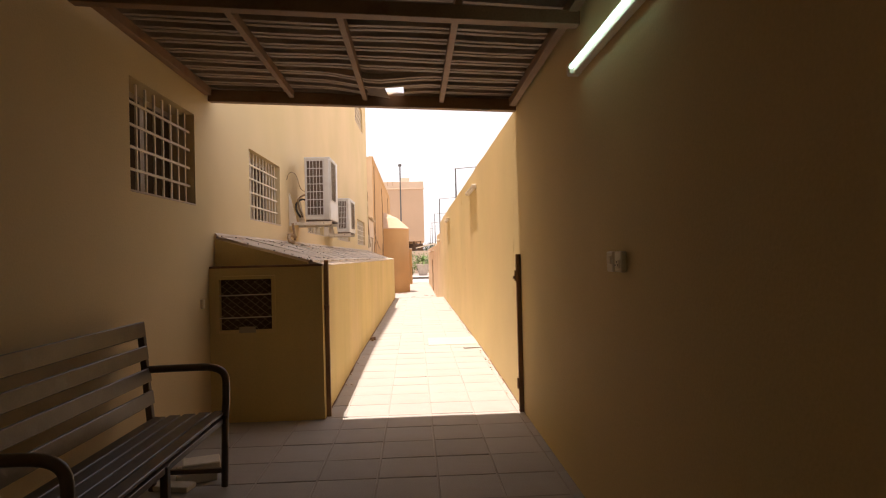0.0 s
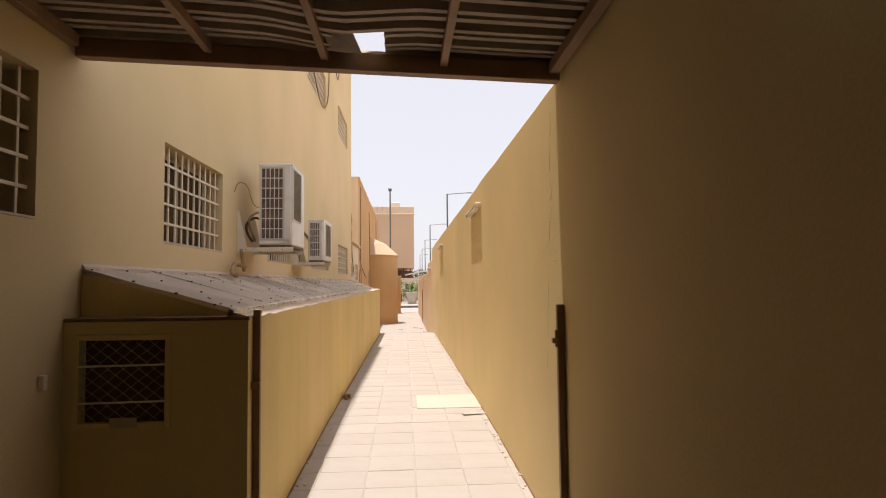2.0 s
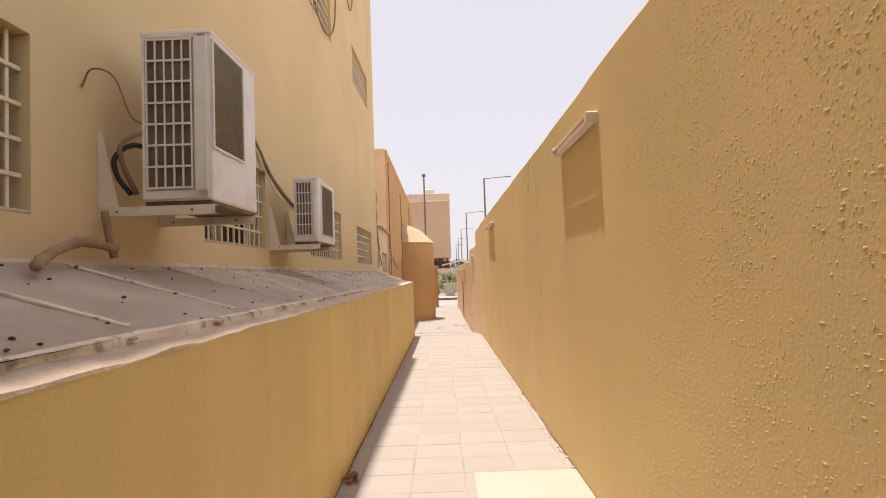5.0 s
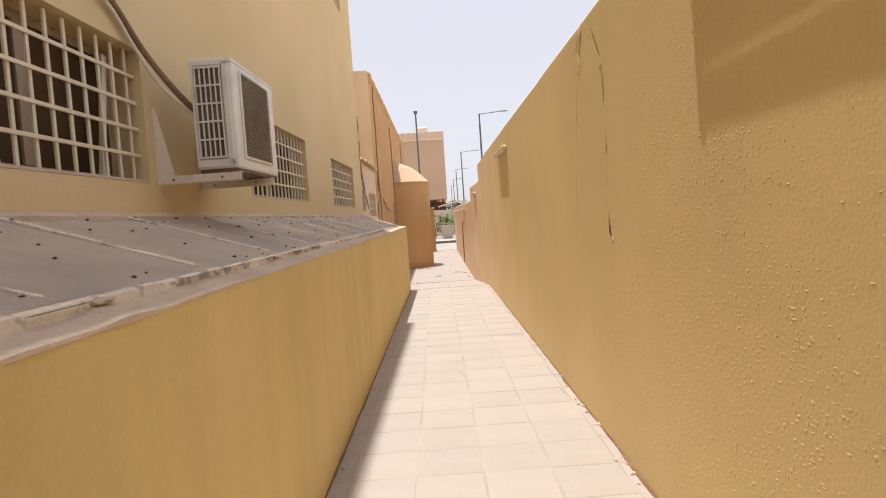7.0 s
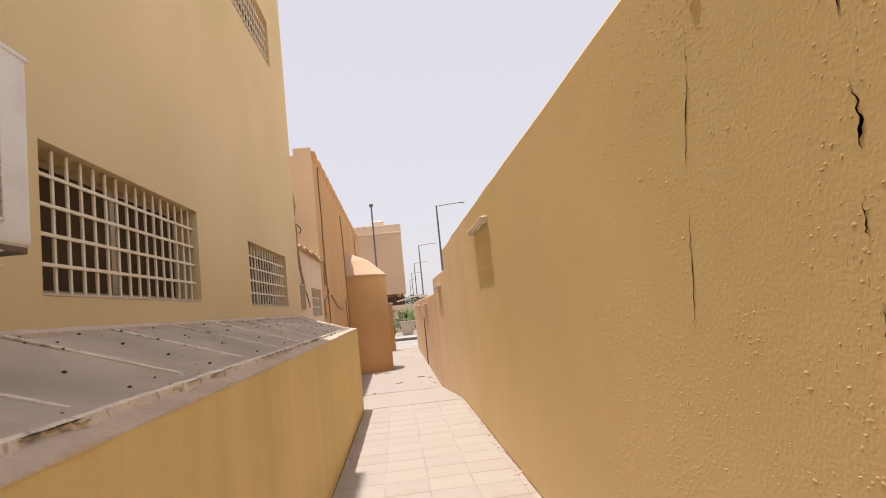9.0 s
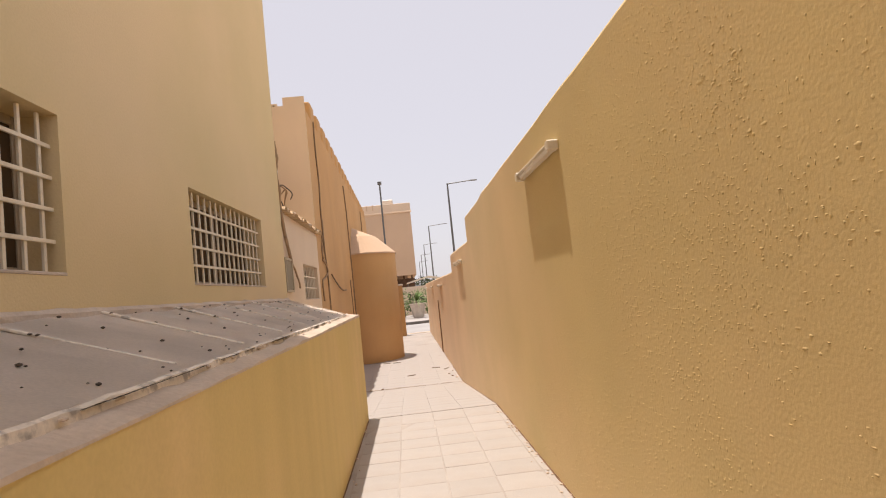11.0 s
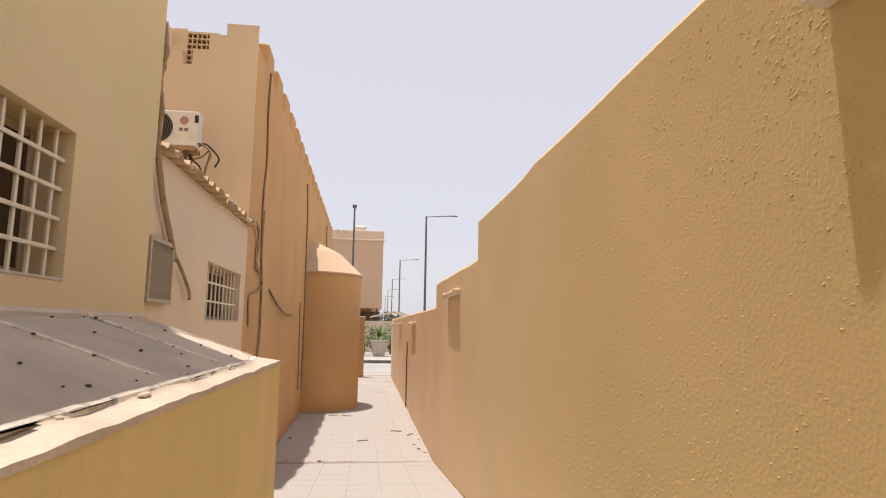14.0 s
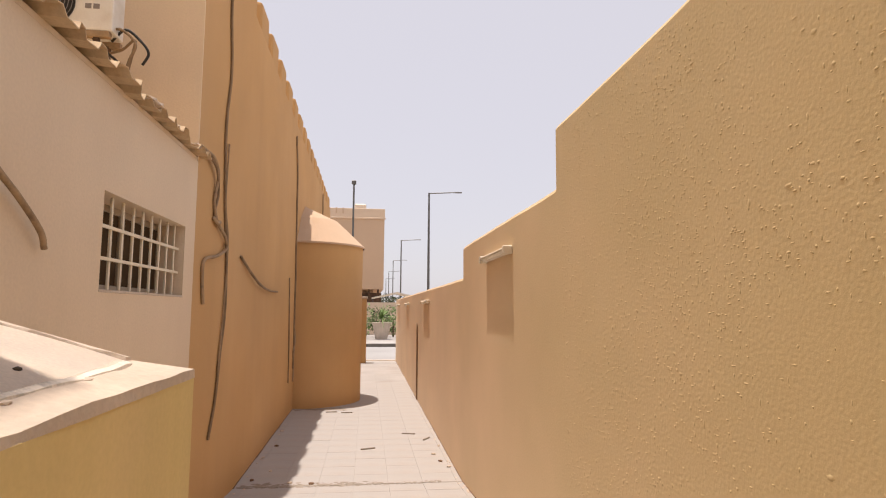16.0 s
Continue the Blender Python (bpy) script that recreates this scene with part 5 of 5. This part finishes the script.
def street_lamp(x, y, h, reach):
    lamp = thing("street_lamp", "tall grey street lamp with a single straight arm", "street lamp", pose(x, y, -0.46), group="street lamps")
    part("pole", tube(bmesh.new(), [(0, 0, 0), (0, 0, h)], [0.13, 0.08], 8), POLE, lamp)
    arm = part("arm", tube(bmesh.new(), [(0, 0, h - 0.05), (reach, 0, h + 0.12)], 0.05, 6), POLE, lamp)
    part("lamp_head", boxes((reach - 0.1, reach + 0.55, -0.12, 0.12, h + 0.06, h + 0.16), bevel=0.03), POLE, arm)


for x, y in ((5.13, 70.7), (4.75, 108), (5.17, 146), (5.6, 184), (6.0, 222)):
    street_lamp(x, y, 12.4, 2.4)
pl = thing("flood_lamp", "slim grey lamp pole with a small head", "street lamp", pose(-1.37, 66.0, -0.46))
part("pole", tube(bmesh.new(), [(0, 0, 0), (0, 0, 12.0)], [0.1, 0.07], 8), POLE, pl)
part("lamp_head", boxes((-0.18, 0.18, -0.15, 0.15, 12.0, 12.3), bevel=0.04), POLE, pl)


def bush(x, y, s, seed):
    rnd = random.Random(seed)
    t = thing("tree", "dark dusty distant tree beyond the houses", "tree", pose(x, y, -0.46), group="distant trees")
    part("trunk", tube(bmesh.new(), [(0, 0, 0), (0.1 * s, 0, 1.2 * s), (0, 0.1 * s, 2.2 * s)], [0.16 * s, 0.12 * s, 0.06 * s], 7), WOOD, t)
    bm = bmesh.new()
    for k in range(500):
        d = Vector((rnd.gauss(0, 1), rnd.gauss(0, 1), rnd.gauss(0, 0.7))).normalized() * rnd.uniform(0.4, 1.0) ** 0.6
        c = Vector((d.x * 1.5 * s, d.y * 1.5 * s, 2.6 * s + d.z * 1.1 * s + 0.3 * s * noise.noise(d * 2)))
        r = rnd.uniform(0.08, 0.2) * s
        v = [bm.verts.new(c + Vector((rnd.uniform(-r, r), rnd.uniform(-r, r), rnd.uniform(-r, r)))) for _ in range(4)]
        bm.faces.new(v[:3])
        bm.faces.new(v[1:])
    part("crown", bm, SCRUB, t)


def shrub(x, y, s, seed):
    rnd = random.Random(seed)
    bm = bmesh.new()
    for k in range(260):
        d = Vector((rnd.gauss(0, 1), rnd.gauss(0, 1), rnd.gauss(0, 1))).normalized() * rnd.uniform(0.3, 1.0) ** 0.5
        c = Vector((d.x * 0.7 * s, d.y * 0.5 * s, 0.95 * s + d.z * 0.85 * s))
        w = rnd.uniform(0.05, 0.13) * s
        v = [bm.verts.new(c + Vector((rnd.uniform(-w, w), rnd.uniform(-w, w), rnd.uniform(-w, w)))) for _ in range(4)]
        bm.faces.new(v[:3])
        bm.faces.new(v[1:])
    t = thing("shrub", "dark green shrub added to darken the band before the garden wall", "shrub", pose(x, y, -0.30), group="shrubs across the street")
    part("stem", tube(bmesh.new(), [(0, 0, 0), (0, 0, 0.9 * s)], 0.04 * s, 6), WOOD, t)
    part("foliage", bm, LEAF if seed % 2 else SCRUB, t)


# Shrubs added to darken the band behind the pots, where the wall is shaded.
for k, (x, y, s) in enumerate(((-1.6, 60.5, 1.2), (-0.2, 61.0, 1.25), (0.7, 61.4, 1.15), (1.7, 60.8, 1.3), (3.2, 61, 1.2))):
    shrub(x, y, s, k)
for x, y, s, k in ((5.2, 118, 1.25, 1), (9.5, 135, 1.2, 2), (3.5, 150, 1.5, 3), (14, 160, 1.7, 4)):
    bush(x, y, s, k)

# ---- floor tiles, one by one ----
T, GAP = 0.40, 0.009
floor_ob = bpy.data.objects["floor"]
cache = {}


def tile_mesh(x0, x1, y0, y1):
    key = (round(x1 - x0, 3), round(y1 - y0, 3))
    if key not in cache:
        w, d = key
        cache[key] = mesh_of("tile", boxes((-w / 2, w / 2, -d / 2, d / 2, -0.02, 0.0), bevel=0.004), TILE)
    return cache[key]


rnd = random.Random(5)
j = -9
while 3.1 + T * j < 19.6:
    y0 = 3.1 + T * j
    y1 = 20.05 if y0 + T > 19.8 else y0 + T
    for i in range(-6, 5):
        x0, x1 = -0.27 + T * i, -0.27 + T * (i + 1)
        lo_x = HX(y0) + 0.01 if y0 < FRONT_Y - 0.2 else SX(y0) + 0.005
        x0, x1 = max(x0, lo_x), min(x1, 0.995)
        if x1 - x0 < 0.05 or (y0 < -0.2):
            continue
        if x0 > lo_x + 0.001:
            x0 += GAP / 2
        else:
            x0 = round(x1 - round((x1 - x0) / 0.05) * 0.05, 3) if x1 - x0 > 0.08 else x0
        if x0 < lo_x - 0.03:
            x0 = lo_x
        if x1 < 0.99:
            x1 -= GAP / 2
        if x1 - x0 < 0.03:
            continue
        ob = new("tile", tile_mesh(x0, x1, y0 + GAP / 2, y1 - GAP / 2))
        ob.parent = floor_ob
        ob.matrix_basis = pose((x0 + x1) / 2, (y0 + y1) / 2, FZ((y0 + y1) / 2) + rnd.uniform(-0.0025, 0.0015), (1.095 if 4.6 < y0 < 7.8 else 0) + rnd.uniform(-0.35, 0.35), rnd.uniform(-0.35, 0.35), rnd.uniform(-0.25, 0.25))
    j += 1
# the lower paving: single slabs on the ramp and the first stretch, the rest joined
slab_cache = {}
tilt = math.degrees(math.atan2(LOW - 0.065, 5.14))
far_slabs = bmesh.new()
y = 20.052
while y < 41.9:
    for i in range(-4, 4):
        x0, x1 = max(-1.6, -0.27 + T * i + 0.0008), min(0.995, -0.27 + T * (i + 1) - 0.0008)
        if x1 - x0 < 0.03:
            continue
        y0, y1 = y + 0.0008, min(y + T, 41.98) - 0.0008
        cy = (y0 + y1) / 2
        on_ramp = cy < 25.2
        cz = FZ(cy) + rnd.uniform(0.004, 0.0055)
        if cy < 35:
            key = (round(x1 - x0, 3), round(y1 - y0, 3))
            if key not in slab_cache:
                w, d = key
                slab_cache[key] = mesh_of("slab", boxes((-w / 2, w / 2, -d / 2, d / 2, -0.012, 0.0), bevel=0.0012), CONCRETE)
            ob = new("slab", slab_cache[key])
            ob.parent = lower
            ob.matrix_basis = pose((x0 + x1) / 2, cy, cz, (tilt if on_ramp else 0) + rnd.uniform(-0.12, 0.12), rnd.uniform(-0.12, 0.12), 0)
        else:
            box(far_slabs, x0, x1, y0, y1, cz - 0.012, cz)
    y += T
tagged(part("paving_slabs", far_slabs, CONCRETE, lower, "pale worn paving slabs"), kind="stuff")
